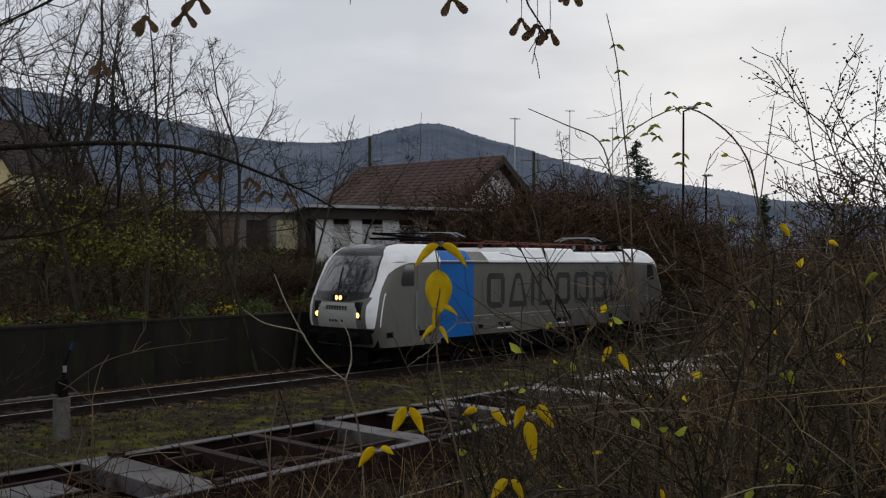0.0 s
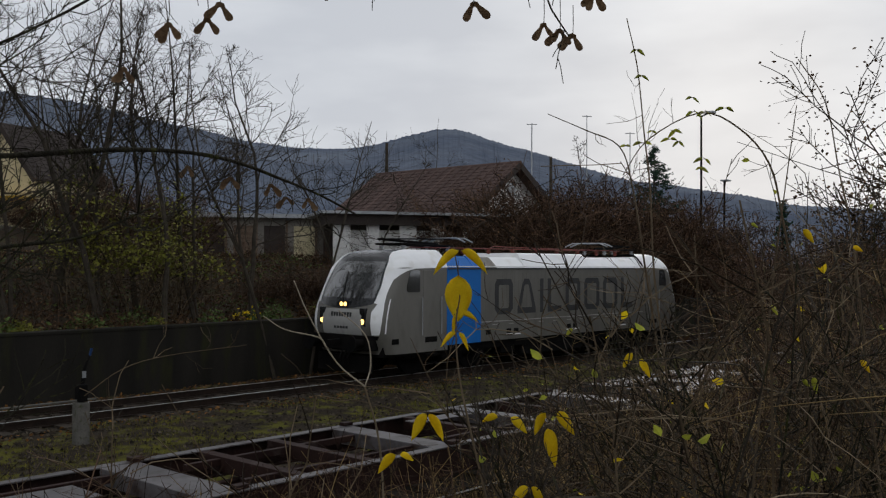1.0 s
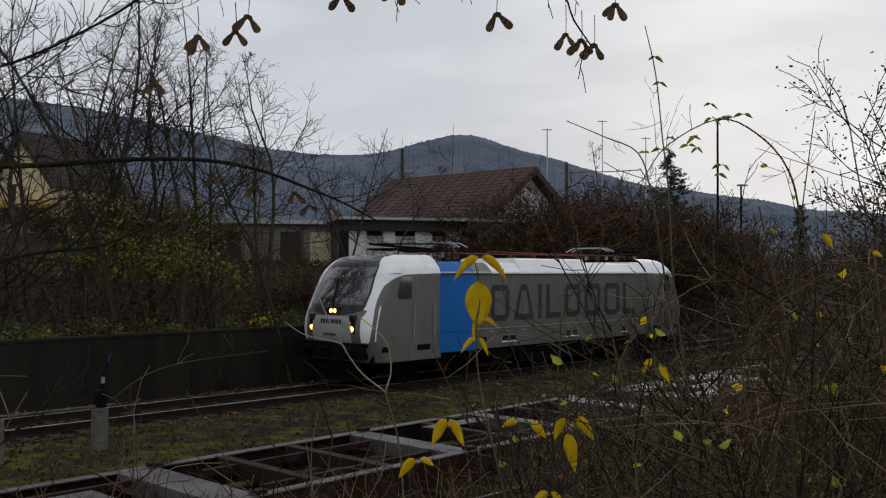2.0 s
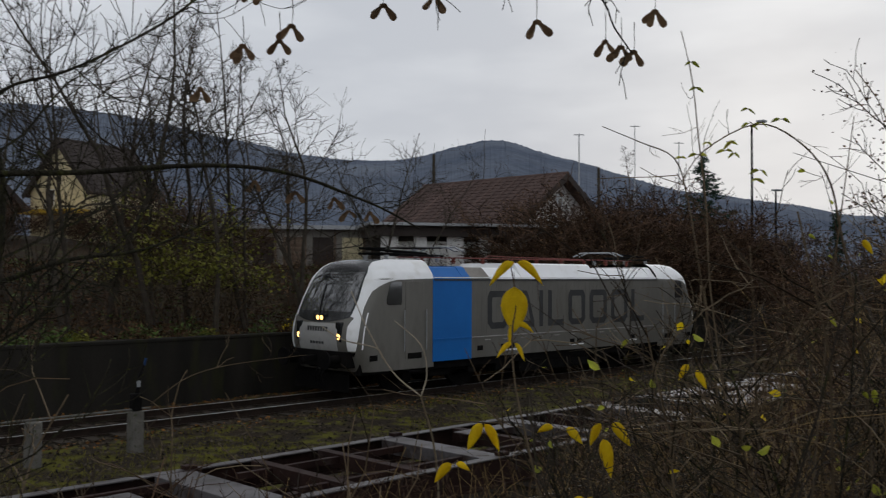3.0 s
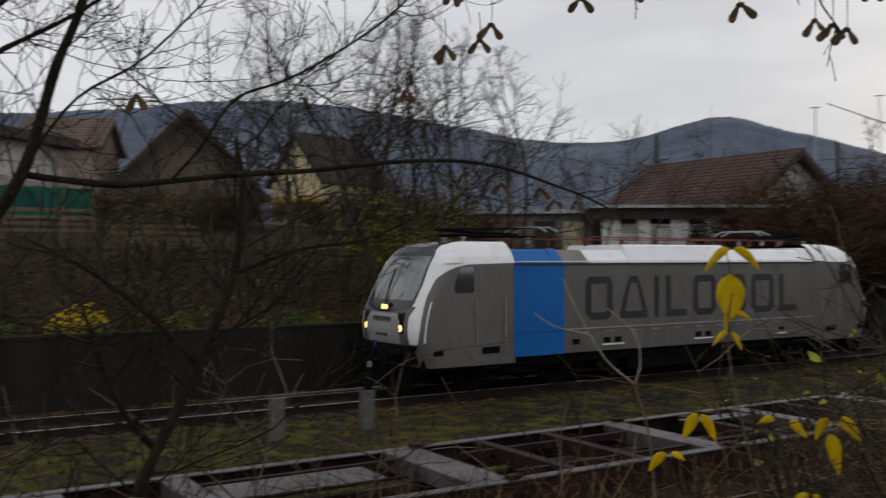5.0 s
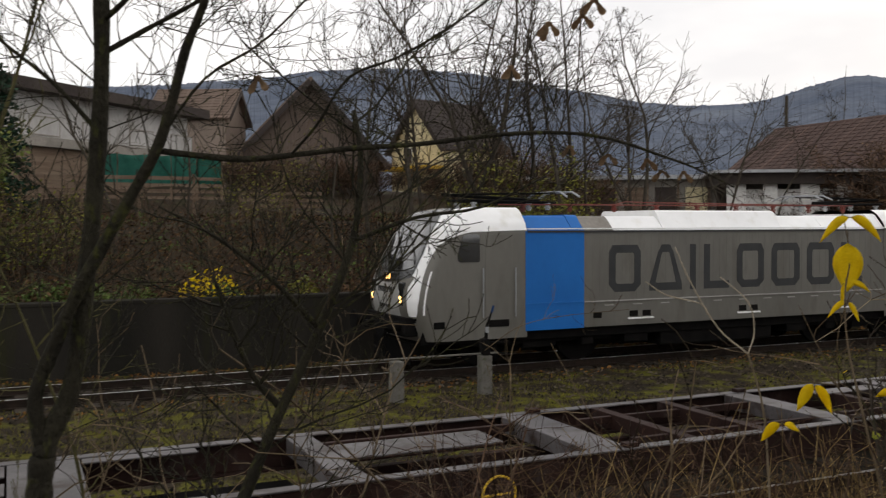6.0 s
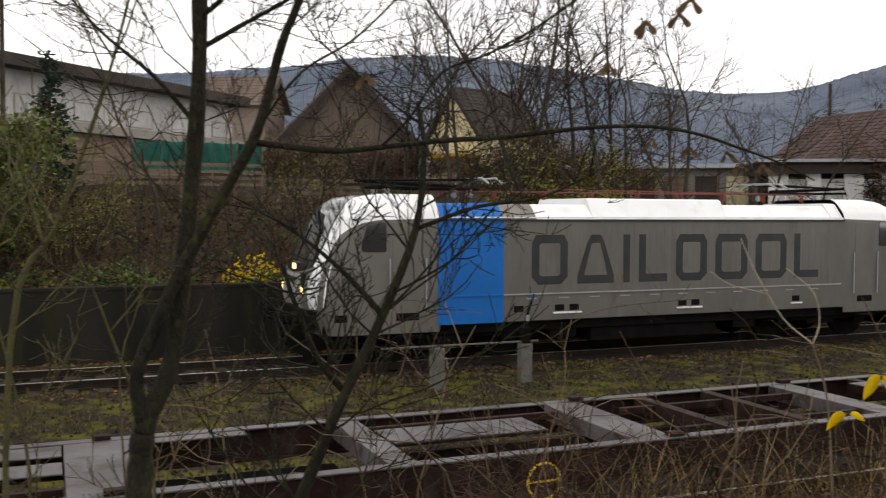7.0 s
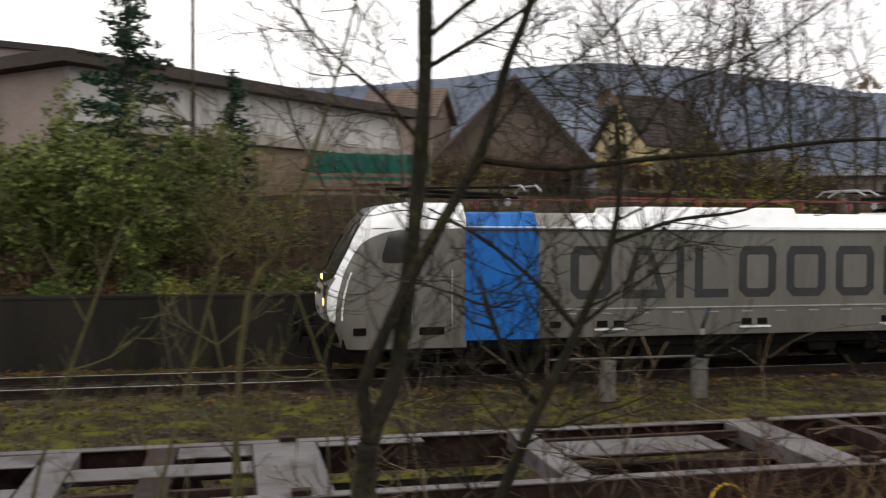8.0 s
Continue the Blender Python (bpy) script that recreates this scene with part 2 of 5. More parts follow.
gy = [float(v) for v in np.arange(7.4, WALL_Y - 0.04, 0.4)]
bed = new("trackbed", grid_mesh(gx, gy, lambda x, y: ground_z(x, y) + 0.03 + 0.03 * noise.noise((x * 2, y * 2, 7)) - 0.2 * (1 - smooth_step(1.15, 1.5, min(abs(y - 20.04), abs(y - 9.55))))))
bed.data.materials.append(M_gravel)
tagged(bed, "mossy gravel and thin yellowed grass between tracks", "ground", kind="structure")

bm = bmesh.new()
box(bm, -60, WALL_Y - 0.35, -0.6, 90, WALL_Y + 0.05, 1.47)
box(bm, -60, WALL_Y - 0.37, 1.47, 90, WALL_Y + 0.12, 1.56, 0.02)
wall = thing("retaining_wall", bm, M_wall, "dark stained concrete retaining wall beside the track", "wall", kind="structure")


def track(name, yc, x0, x1, label):
    tr = empty(name, pose(0, 0, 0), label, "railway track")
    tr["kind"] = "structure"
    for y in (yc - 0.7525, yc + 0.7525):
        b = bmesh.new()
        box(b, x0, y - 0.075, -0.172, x1, y + 0.075, -0.15)
        box(b, x0, y - 0.012, -0.15, x1, y + 0.012, -0.045)
        box(b, x0, y - 0.036, -0.045, x1, y + 0.036, -0.004)
        r = part("rail", b, M_rail, tr)
        part("rail_head", bm_box(x0, y - 0.030, -0.004, x1, y + 0.030, 0.0), M_railtop, r, "shiny worn running surface")
    me = mesh_of("sleeper", bm_box(-0.12, -1.3, -0.2, 0.12, 1.3, -0.165), M_sleeper)
    for i in range(int((x1 - x0) / 0.62)):
        if -6 < x0 + i * 0.62 < 48:
            s = new("sleeper", me)
            s.parent = tr
            s.location = (x0 + i * 0.62, yc + random.uniform(-0.02, 0.02), random.uniform(-0.015, 0.01))
    return tr


TRACK_Y, SIDING_Y = 20.04, 9.55
# Dark ballast, deepened further: shade beneath the wagons is put into its colour.
M_bed = mat("dark_shaded_ballast", (0.012, 0.0095, 0.007), (0.020, 0.016, 0.012), 1.5, 0.95, bump=0.9, fine=24, c=(0.026, 0.023, 0.009))
for yc, wd in ((TRACK_Y, 1.45), (SIDING_Y, 1.5)):
    me = grid_mesh([float(v) for v in np.arange(-40, 70, 0.5)], [yc - wd + k * wd / 5 for k in range(11)], lambda x, y: -0.195 + 0.02 * noise.noise((x * 3, y * 3, 1)) - 0.12 * smooth_step(wd - 0.35, wd, abs(y - yc)))
    me.materials.append(M_bed)
    tagged(new("ballast_bed", me), "dark ballast bed under the rails, shade put into its colour", "ground", kind="structure")
track("main_track", TRACK_Y, -60, 90, "rusty steel rails on sleepers in mossy gravel")
track("siding_track", SIDING_Y, -60, 90, "siding rails beneath the empty wagons")

# ---- hills ----
def ridge(az):
    """The wooded skyline's slope (rise over distance) towards an azimuth."""
    v = 0.088
    for c, w, h in ((15, 9, -0.032), (23, 7, -0.004), (37, 4.5, 0.028), (41.6, 3.2, 0.030), (46, 5, 0.0255), (53, 6, 0.0185), (59, 6, 0.0325), (65, 6, 0.0345), (71, 7, 0.040), (79, 9, 0.030), (92, 14, 0.03), (115, 22, 0.03)):
        v += h * math.exp(-(((az - c) / w) ** 2))
    return v


verts, faces = [], []
azs = [float(a) for a in np.arange(-20, 130, 0.07)]
rs = [150, 250, 350, 450, 550, 650, 740, 800, 830, 860, 1000]
for r in rs:
    for a in azs:
        k = smooth_step(130, 820, r) if r <= 820 else 1 - 0.35 * (r - 820) / 180
        crest = ridge(a) * 820
        z = 3 + k * crest + (2.0 * noise.noise((a * 0.3, r * 0.01, 1)) + 1.6 * abs(noise.noise((a * 5.5, r * 0.1, 5)))) * min(1, k * 1.5) + 2.6 * abs(noise.noise((a * 17, r * 0.13, 9))) * smooth_step(640, 800, r) - 5.0
        verts.append((*polar(a, r), z))
w = len(azs)
faces = [(j * w + i, j * w + i + 1, (j + 1) * w + i + 1, (j + 1) * w + i) for j in range(len(rs) - 1) for i in range(w - 1)]
me = bpy.data.meshes.new("hills")
me.from_pydata(verts, [], faces)
# Haze is in this colour; no air is drawn before the hills.
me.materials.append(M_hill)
tagged(new("backdrop_hills", me), "wooded hills behind the village, tinted blue for haze", "hill", kind="structure")

# ---- locomotive: nose at x = 0, running towards -x ----
BODY_L, HALF = 17.8, 1.49


def nose_x(z):
    pts = ((0.70, 0.56), (1.0, 0.45), (1.2, 0.37), (1.4, 0.31), (1.6, 0.29), (1.85, 0.32), (2.05, 0.39), (2.5, 0.60), (3.0, 0.87), (3.25, 1.03), (3.45, 1.19), (3.58, 1.39), (3.66, 1.87))
    return float(np.interp(z, [p[0] for p in pts], [p[1] for p in pts]))


def half_w(z):
    return float(np.interp(z, (0.7, 3.13, 3.3, 3.5, 3.6, 3.66), (1.49, 1.49, 1.41, 1.24, 1.12, 0.98)))


def cab_point(z, s):
    """s in -1..1 runs from one side's rear edge round the nose to the other."""
    hw, x0, depth, n = half_w(z), nose_x(z), 0.6, 3.2
    a = abs(s)
    if a < 0.6:
        th = a / 0.6 * math.pi / 2
        y = hw * math.sin(th) ** (2 / n)
        x = x0 + depth * (1 - math.cos(th) ** (2 / n))
    else:
        y, x = hw, x0 + depth + (3.19 - x0 - depth) * (a - 0.6) / 0.4
    return Vector((x, math.copysign(y, s), z))


def s_of_y(z, y):
    th = math.asin(min(1.0, (abs(y) / half_w(z)) ** (3.2 / 2)))
    return math.copysign(0.6 * th / (math.pi / 2), y)


def s_of_x(z, x):
    x0 = nose_x(z)
    if x >= x0 + 0.6:
        return 0.6 + 0.4 * (x - x0 - 0.6) / (3.19 - x0 - 0.6)
    th = math.acos(max(0.0, 1 - max(0, x - x0) / 0.6) ** (3.2 / 2))
    return 0.6 * th / (math.pi / 2)


def curve(pts):
    return lambda z: float(np.interp(z, [p[0] for p in pts], [p[1] for p in pts]))


GLASS_Y = curve(((1.9, 0.98), (2.2, 1.13), (2.6, 1.16), (3.3, 1.05), (3.66, 0.80)))
MASK_X = curve(((1.24, 0.53), (1.5, 0.53), (1.8, 0.57), (2.1, 0.65), (2.4, 0.77), (2.6, 0.88), (2.8, 1.01), (2.95, 1.22), (3.05, 1.48), (3.12, 1.86), (3.14, 3.18), (3.66, 3.18)))


def cab_patch(b, z0, z1, s0, s1, out, nz, ns, flip, floor=None):
    """A patch of the cab's skin between two curves, proud of it by out metres."""
    rows = []
    for i in range(nz + 1):
        row = []
        for j in range(ns + 1):
            u = j / ns
            z = z0 + (z1 - z0) * i / nz
            a, c = s0(z), s1(z)
            s = a + (c - a) * u
            if floor:
                lo_z = floor(cab_point(z0, s).y)
                z = lo_z + (z1 - lo_z) * i / nz
                a, c = s0(z), s1(z)
                s = a + (c - a) * u
            p = cab_point(z, s)
            e = 0.004
            du = cab_point(z, min(1, s + e)) - cab_point(z, max(-1, s - e))
            dv = cab_point(min(3.66, z + e), s) - cab_point(max(0.7, z - e), s)
            nrm = du.cross(dv)
            nrm = nrm.normalized() if nrm.length > 1e-9 else Vector((0, 0, 1))
            if nrm.x > 0.2 and p.x < 1 or nrm.dot(Vector((-0.6, p.y, 0.3))) < 0:
                nrm = -nrm
            p = p + nrm * out
            row.append(b.verts.new((BODY_L - p.x, -p.y, p.z) if flip else p))
        rows.append(row)
    for r0, r1 in zip(rows, rows[1:]):
        for k in range(ns):
            b.faces.new((r0[k], r0[k + 1], r1[k + 1], r1[k]))
    return b


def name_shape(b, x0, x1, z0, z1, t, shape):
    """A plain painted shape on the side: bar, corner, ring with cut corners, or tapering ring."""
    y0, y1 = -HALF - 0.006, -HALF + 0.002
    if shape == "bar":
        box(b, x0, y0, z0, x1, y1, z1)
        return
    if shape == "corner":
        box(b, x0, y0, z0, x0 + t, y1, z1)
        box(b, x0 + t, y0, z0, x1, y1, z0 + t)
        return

    def outline(m, c):
        a0, a1, c0, c1 = x0 + m, x1 - m, z0 + m, z1 - m
        k = 0.27 * (x1 - x0) * (1 - m / t * 0.35) if shape == "taper" else 0
        return [(a0 + c * (not k), c0), (a1 - c * (not k), c0), (a1, c0 + c), (a1 - k, c1 - c), (a1 - k - c * 0.6, c1), (a0 + k + c * 0.6, c1), (a0 + k, c1 - c), (a0, c0 + c)]

    rings = [[[b.verts.new((x, y, z)) for x, z in outline(m, c)] for m, c in ((0, 0.17), (t, 0.05))] for y in (y0, y1)]
    for i in range(8):
        n = (i + 1) % 8
        for face in ((rings[0][0], rings[0][1]), (rings[1][1], rings[1][0]), (rings[1][0], rings[0][0]), (rings[0][1], rings[1][1])):
            b.faces.new((face[0][i], face[0][n], face[1][n], face[1][i]))


def side_pane(X, yo, outline):
    b = bmesh.new()
    fr = [b.verts.new((X(u), yo - 0.012, z)) for u, z in outline]
    bk = [b.verts.new((X(u), yo + 0.012, z)) for u, z in outline]
    b.faces.new(fr)
    b.faces.new(bk[::-1])
    for k in range(len(outline)):
        b.faces.new((fr[k], fr[(k + 1) % len(fr)], bk[(k + 1) % len(fr)], bk[k]))
    return b


def build_locomotive():
    lo = empty("locomotive", pose(18.25, TRACK_Y, 0), "grey electric locomotive with white roof and blue band", "locomotive")
    # two cabs from one grid
    zs = [0.71 + i * (3.66 - 0.71) / 58 for i in range(59)]
    ss = [-1 + i / 48 for i in range(97)]
    for end in (0, 1):
        b = bmesh.new()
        grid = [[cab_point(z, s) for s in ss] for z in zs]
        vs = [[b.verts.new((BODY_L - p.x, -p.y, p.z) if end else p) for p in row] for row in grid]
        for i in range(len(zs) - 1):
            for j in range(len(ss) - 1):
                c = grid[i][j]
                if c.z < 1.20 and c.x < 0.55:
                    continue
                b.faces.new((vs[i][j], vs[i][j + 1], vs[i + 1][j + 1], vs[i + 1][j]))
        b.faces.new(vs[-1])
        part("cab_shell", b, M_silver, lo, "silver-grey cab shell", smooth=True)
        part("windscreen_surround", cab_patch(bmesh.new(), 2.0, 3.655, lambda z: -s_of_y(z, GLASS_Y(z)), lambda z: s_of_y(z, GLASS_Y(z)), 0.006, 30, 40, end, lambda y: 1.98 + 0.16 * abs(y / 1.1) ** 2.2), M_black, lo, "black surround of the windscreen", smooth=True)
        for a, c in ((-1, -0.02), (0.02, 1)):
            part("windscreen", cab_patch(bmesh.new(), 2.27, 3.30, lambda z: s_of_y(z, a * (GLASS_Y(z) - 0.06) if abs(a) == 1 else a), lambda z: s_of_y(z, c * (GLASS_Y(z) - 0.06) if abs(c) == 1 else c), 0.012, 20, 16, end), M_glass, lo, "dark windscreen pane mirroring bare trees", smooth=True)
        part("nose_panel", cab_patch(bmesh.new(), 1.25, 1.96, lambda z: -s_of_y(z, 0.80), lambda z: s_of_y(z, 0.80), 0.008, 10, 20, end), M_nose, lo, "silver nose panel, sky light put into its colour", smooth=True)
        for sd in (-1, 1):
            part("cab_mask", cab_patch(bmesh.new(), 1.26, 3.655, lambda z: sd * s_of_y(z, GLASS_Y(z) + 0.004 if z > 2.12 else GLASS_Y(z) + 0.14), lambda z: sd * s_of_x(z, MASK_X(z)), 0.010, 70, 14, end), M_white, lo, "white swept corner and roof edge of the cab", smooth=True)
            part("cab_stripe", cab_patch(bmesh.new(), 1.30, 2.25, lambda z: sd * s_of_x(z, MASK_X(z) + 0.10), lambda z: sd * s_of_x(z, MASK_X(z) + 0.135), 0.008, 16, 1, end), M_white, lo, "thin white stripe")

        def X(u):
            return BODY_L - u if end else u

        def bx(u0, y0, z0, u1, y1, z1, bev=0.0):
            a, c = sorted((X(u0), X(u1)))
            return bm_box(a, y0, z0, c, y1, z1, bevel=bev)

        for sd in (-1, 1):
            yo = sd * HALF
            w = part("cab_side_window", side_pane(X, yo, ((1.50, 2.44), (1.95, 2.44), (1.98, 2.47), (1.98, 3.02), (1.94, 3.06), (1.64, 3.06), (1.56, 3.0), (1.44, 2.62), (1.44, 2.48))), M_glass, lo, "dark cab side window")
            part("cab_door", bx(2.12, yo - 0.01, 0.98, 2.80, yo + 0.01, 3.06, 0.006), M_silver, lo)
            part("handrail", tube(bmesh.new(), [(X(2.05), yo + sd * 0.05, 1.2), (X(2.05), yo + sd * 0.05, 2.3)], 0.016, 6), M_galv, lo, "thin metal grab rail")
            part("handrail", tube(bmesh.new(), [(X(2.87), yo + sd * 0.05, 1.2), (X(2.87), yo + sd * 0.05, 2.3)], 0.016, 6), M_galv, lo, "thin metal grab rail")
            # Both recesses are raised plates; the hollow's shade is their dark colour.
            part("step_recess", bx(2.20, yo - 0.014, 0.98, 2.72, yo + 0.014, 1.14), M_dark, lo, "dark step recess below the cab door")
            part("jack_recess", bx(0.86, yo - 0.014, 0.99, 1.12, yo + 0.014, 1.14), M_dark, lo, "dark square recess in the skirt")
            for zstep in (0.62, 0.36):
                part("step", bx(2.22, yo - 0.06, zstep, 2.70, yo + 0.06, zstep + 0.035), M_dark, lo, "metal grating step")
            hl = part("headlight", tube(bmesh.new(), [(X(nose_x(1.62) + 0.03), sd * 0.84, 1.62), (X(nose_x(1.62) + 0.12), sd * 0.84, 1.62)], [0.075, 0.075], 20), M_lamp, lo, "glowing warm headlight" if not end else "headlight")
            part("lamp_housing", bx(nose_x(1.62) + 0.04, sd * 0.84 - 0.13, 1.48, nose_x(1.62) + 0.3, sd * 0.84 + 0.13, 2.0, 0.03), M_black, hl, "black lamp housing")
            disc_b = disc(bmesh.new(), (X(-0.14), sd * 0.875, 1.04), "x", 0.24, 0.05)
            bf = part("buffer", disc_b, M_dark, lo, "round black buffer plate")
            part("buffer_shank", disc(bmesh.new(), (X(0.16), sd * 0.875, 1.04), "x", 0.11, 0.58), M_dark, bf)
        if not end:
            for yy, m in ((-0.09, M_lamp), (0.07, M_lamp)):
                part("high_light", disc(bmesh.new(), (nose_x(2.09) - 0.008, yy, 2.10), "x", 0.062, 0.06, 18), m, lo, "glowing lamp under the windscreen")
            part("lamp_panel", bm_box(nose_x(2.0) + 0.005, -0.27, 2.0, nose_x(2.0) + 0.12, 0.27, 2.2, bevel=0.02), M_black, lo, "black panel round the upper lamps")
            part("wiper", tube(bmesh.new(), [(nose_x(2.2) - 0.02, 0.08, 2.2), (nose_x(2.6) - 0.03, 0.20, 2.6), (nose_x(3.0) - 0.02, 0.30, 3.0)], 0.014, 5), M_dark, lo, "black windscreen wiper")
            part("windscreen_post", tube(bmesh.new(), [(nose_x(2.2) - 0.006, 0, 2.2), (nose_x(2.7) - 0.006, 0, 2.7), (nose_x(3.3) - 0.006, 0, 3.3)], 0.022, 6), M_black, lo)
            # maker's writing on the nose: plain bars
            for k in range(8):
                y = -0.385 + k * 0.11
                p = cab_point(1.81, s_of_y(1.81, y))
                part("lettering_bar", bm_box(p.x - 0.016, y - 0.036, 1.745, p.x + 0.03, y + 0.036, 1.87), M_text, lo)
            for k in range(5):
                y = -0.24 + k * 0.12
                p = cab_point(1.44, s_of_y(1.44, y))
                part("number_bar", bm_box(p.x - 0.013, y - 0.045, 1.41, p.x + 0.03, y + 0.045, 1.48), M_text, lo)
        part("buffer_beam", bx(0.30, -1.2, 0.82, 0.62, 1.2, 1.24, 0.02), M_dark, lo, "black buffer beam")
        part("snow_plough", bx(0.45, -1.15, 0.18, 0.48, 1.15, 0.66, 0.02), M_dark, lo, "black rail guard")
        part("coupling_hook", bx(-0.20, -0.06, 0.96, 0.24, 0.06, 1.12, 0.02), M_dark, lo)
        for k in range(3):
            part("air_hose", tube(bmesh.new(), [(X(0.2), -0.55 + 0.16 * k, 0.9), (X(0.05), -0.55 + 0.16 * k, 0.62), (X(0.14), -0.5 + 0.16 * k, 0.42)], 0.025, 6), M_dark, lo)
    # side walls
    for sd in (-1, 1):
        b = bmesh.new()
        y = sd * HALF
        box(b, 3.18, min(y, y - sd * 0.06), 0.86, 14.62, max(y, y - sd * 0.06), 3.13)
        part("side_wall", b, M_silver, lo)
        for k in range(44):
            u = 4.95 + k * 0.212
            ya, yb = sorted((y, y + sd * 0.004))
            part("side_rib", bm_box(u, ya, 1.52, u + 0.035, yb, 3.02), M_silver, lo)
        ya, yb = sorted((y - sd * 0.01, y + sd * 0.012))
        part("blue_band", bm_box(3.15, ya, 0.85, 4.72, yb, 3.12), M_blue, lo, "broad blue painted band")
        ya, yb = sorted((y - sd * 0.01, y + sd * 0.03))
        part("waist_rail", bm_box(4.72, ya, 1.445, 14.5, yb, 1.47), M_strip, lo, "thin light strip along the side")
        part("waist_rail", bm_box(3.2, ya, 1.44, 4.72, yb, 1.475), M_blue, lo)
        part("gutter", bm_box(3.2, ya, 3.085, 14.6, yb, 3.13), M_text, lo, "dark rain gutter")
        part("gutter", bm_box(3.2, ya, 3.16, 14.6, yb, 3.185), M_white, lo, "white edge strip")
        # Recess shade along the side is put into thin dark plates.
        for k, u in enumerate((4.98, 6.02, 6.40, 9.4, 9.78, 12.9)):
            ya, yb = sorted((y - sd * 0.01, y + sd * 0.006))
            part("side_recess", bm_box(u, ya, 1.06, u + 0.24, yb, 1.20), M_dark, lo, "small dark recess")
            if k:
                ya, yb = sorted((y, y + sd * 0.05))
                part("foot_plate", bm_box(u - 0.05, ya, 1.0, u + 0.30, yb, 1.035), M_white, lo, "small white step plate")
        for k in range(11):
            ya, yb = sorted((y, y + sd * 0.007))
            part("data_mark", bm_box(5.3 + k * 0.82, ya, 1.345, 5.56 + k * 0.82, yb, 1.368), M_strip, lo)
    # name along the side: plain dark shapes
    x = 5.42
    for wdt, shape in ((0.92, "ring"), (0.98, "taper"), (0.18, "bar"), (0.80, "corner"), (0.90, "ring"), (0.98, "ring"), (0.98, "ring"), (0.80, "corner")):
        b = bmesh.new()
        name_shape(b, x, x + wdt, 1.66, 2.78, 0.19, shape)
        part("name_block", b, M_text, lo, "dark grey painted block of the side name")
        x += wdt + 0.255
    # roof between the cabs
    def roof_panel(name, u0, u1, material, lift=0.0, label=""):
        b = bmesh.new()
        prof = [(-1.47, 3.13), (-1.42, 3.19), (-1.16, 3.56 + lift), (-1.08, 3.60 + lift), (1.08, 3.60 + lift), (1.16, 3.56 + lift), (1.42, 3.19), (1.47, 3.13)]
        a = [b.verts.new((u0, yy, zz)) for yy, zz in prof]
        c = [b.verts.new((u1, yy, zz)) for yy, zz in prof]
        for k in range(len(prof) - 1):
            b.faces.new((a[k], a[k + 1], c[k + 1], c[k]))
        b.faces.new(a)
        b.faces.new(c[::-1])
        return part(name, b, material, lo, label)
    roof_panel("roof_panel", 3.215, 4.40, M_blue, -0.12, "blue roof panel")
    roof_panel("roof_panel", 4.41, 4.72, M_blue, -0.10, "blue roof panel")
    roof_panel("roof_panel", 4.73, 5.55, M_greyrender, -0.13, "pale grey roof panel")
    roof_panel("roof_panel", 5.56, 7.02, M_white, -0.13, "white roof panel")
    roof_panel("roof_hood", 7.03, 10.86, M_white, 0.02, "raised white roof hood")
    roof_panel("roof_panel", 10.87, 12.3, M_white, -0.11, "white roof panel")
    roof_panel("roof_panel", 12.31, 14.2, M_white, -0.11, "off-white roof panel")
    roof_panel("roof_panel", 14.21, 14.61, M_white, -0.05, "white roof panel")
    # roof gear: busbar, insulators, folded pantographs
    part("busbar", tube(bmesh.new(), [(3.0, -0.6, 3.74), (6.2, -0.62, 3.76), (6.6, -0.5, 3.84), (7.4, -0.5, 3.82), (14.4, -0.55, 3.78)], 0.016, 6), M_red, lo, "red insulated busbar")
    part("busbar", tube(bmesh.new(), [(3.4, 0.3, 3.76), (14.2, 0.3, 3.80)], 0.016, 6), M_red, lo, "red insulated busbar")
    for k in range(9):
        b = bmesh.new()
        for j in range(4):
            disc(b, (3.6 + k * 1.3, -0.58, 3.60 + j * 0.045), "z", 0.075 if j % 2 else 0.05, 0.04, 10)
        part("insulator", b, M_red, lo, "ribbed brown insulator")
    for u0, sgn in ((1.55, 1), (16.25, -1)):
        def U(v):
            return u0 + sgn * v
        b = bmesh.new()
        for yy in (-0.5, 0.5):
            tube(b, [(U(0.6), yy, 3.84), (U(3.0), yy, 3.80)], 0.03, 6)
        tube(b, [(U(0.6), -0.5, 3.84), (U(0.6), 0.5, 3.84)], 0.03, 6)
        tube(b, [(U(3.0), -0.5, 3.80), (U(3.0), 0.5, 3.80)], 0.03, 6)
        pg = part("pantograph", b, M_dark, lo, "folded dark pantograph")
        part("lower_arm", tube(bmesh.new(), [(U(2.8), 0, 3.86), (U(0.2), 0, 3.98)], [0.05, 0.035], 6), M_dark, pg)
        b = bmesh.new()
        tube(b, [(U(0.2), 0, 3.98), (U(3.1), -0.35, 4.04)], 0.022, 5)
        tube(b, [(U(0.2), 0, 3.98), (U(3.1), 0.35, 4.04)], 0.022, 5)
        part("upper_arm", b, M_dark, pg)
        for du in (3.05, 3.40):
            part("contact_strip", tube(bmesh.new(), [(U(du), -0.95, 3.93), (U(du), -0.6, 4.06), (U(du), 0.6, 4.06), (U(du), 0.95, 3.93)], 0.026, 6), M_galv, pg, "curved contact strip")
        for yy in (-0.45, 0.45):
            for du in (0.8, 2.8):
                b = bmesh.new()
                for j in range(4):
                    disc(b, (U(du), yy, 3.64 + j * 0.045), "z", 0.08 if j % 2 else 0.05, 0.04, 10)
                part("insulator", b, M_galv, pg, "ribbed grey insulator")
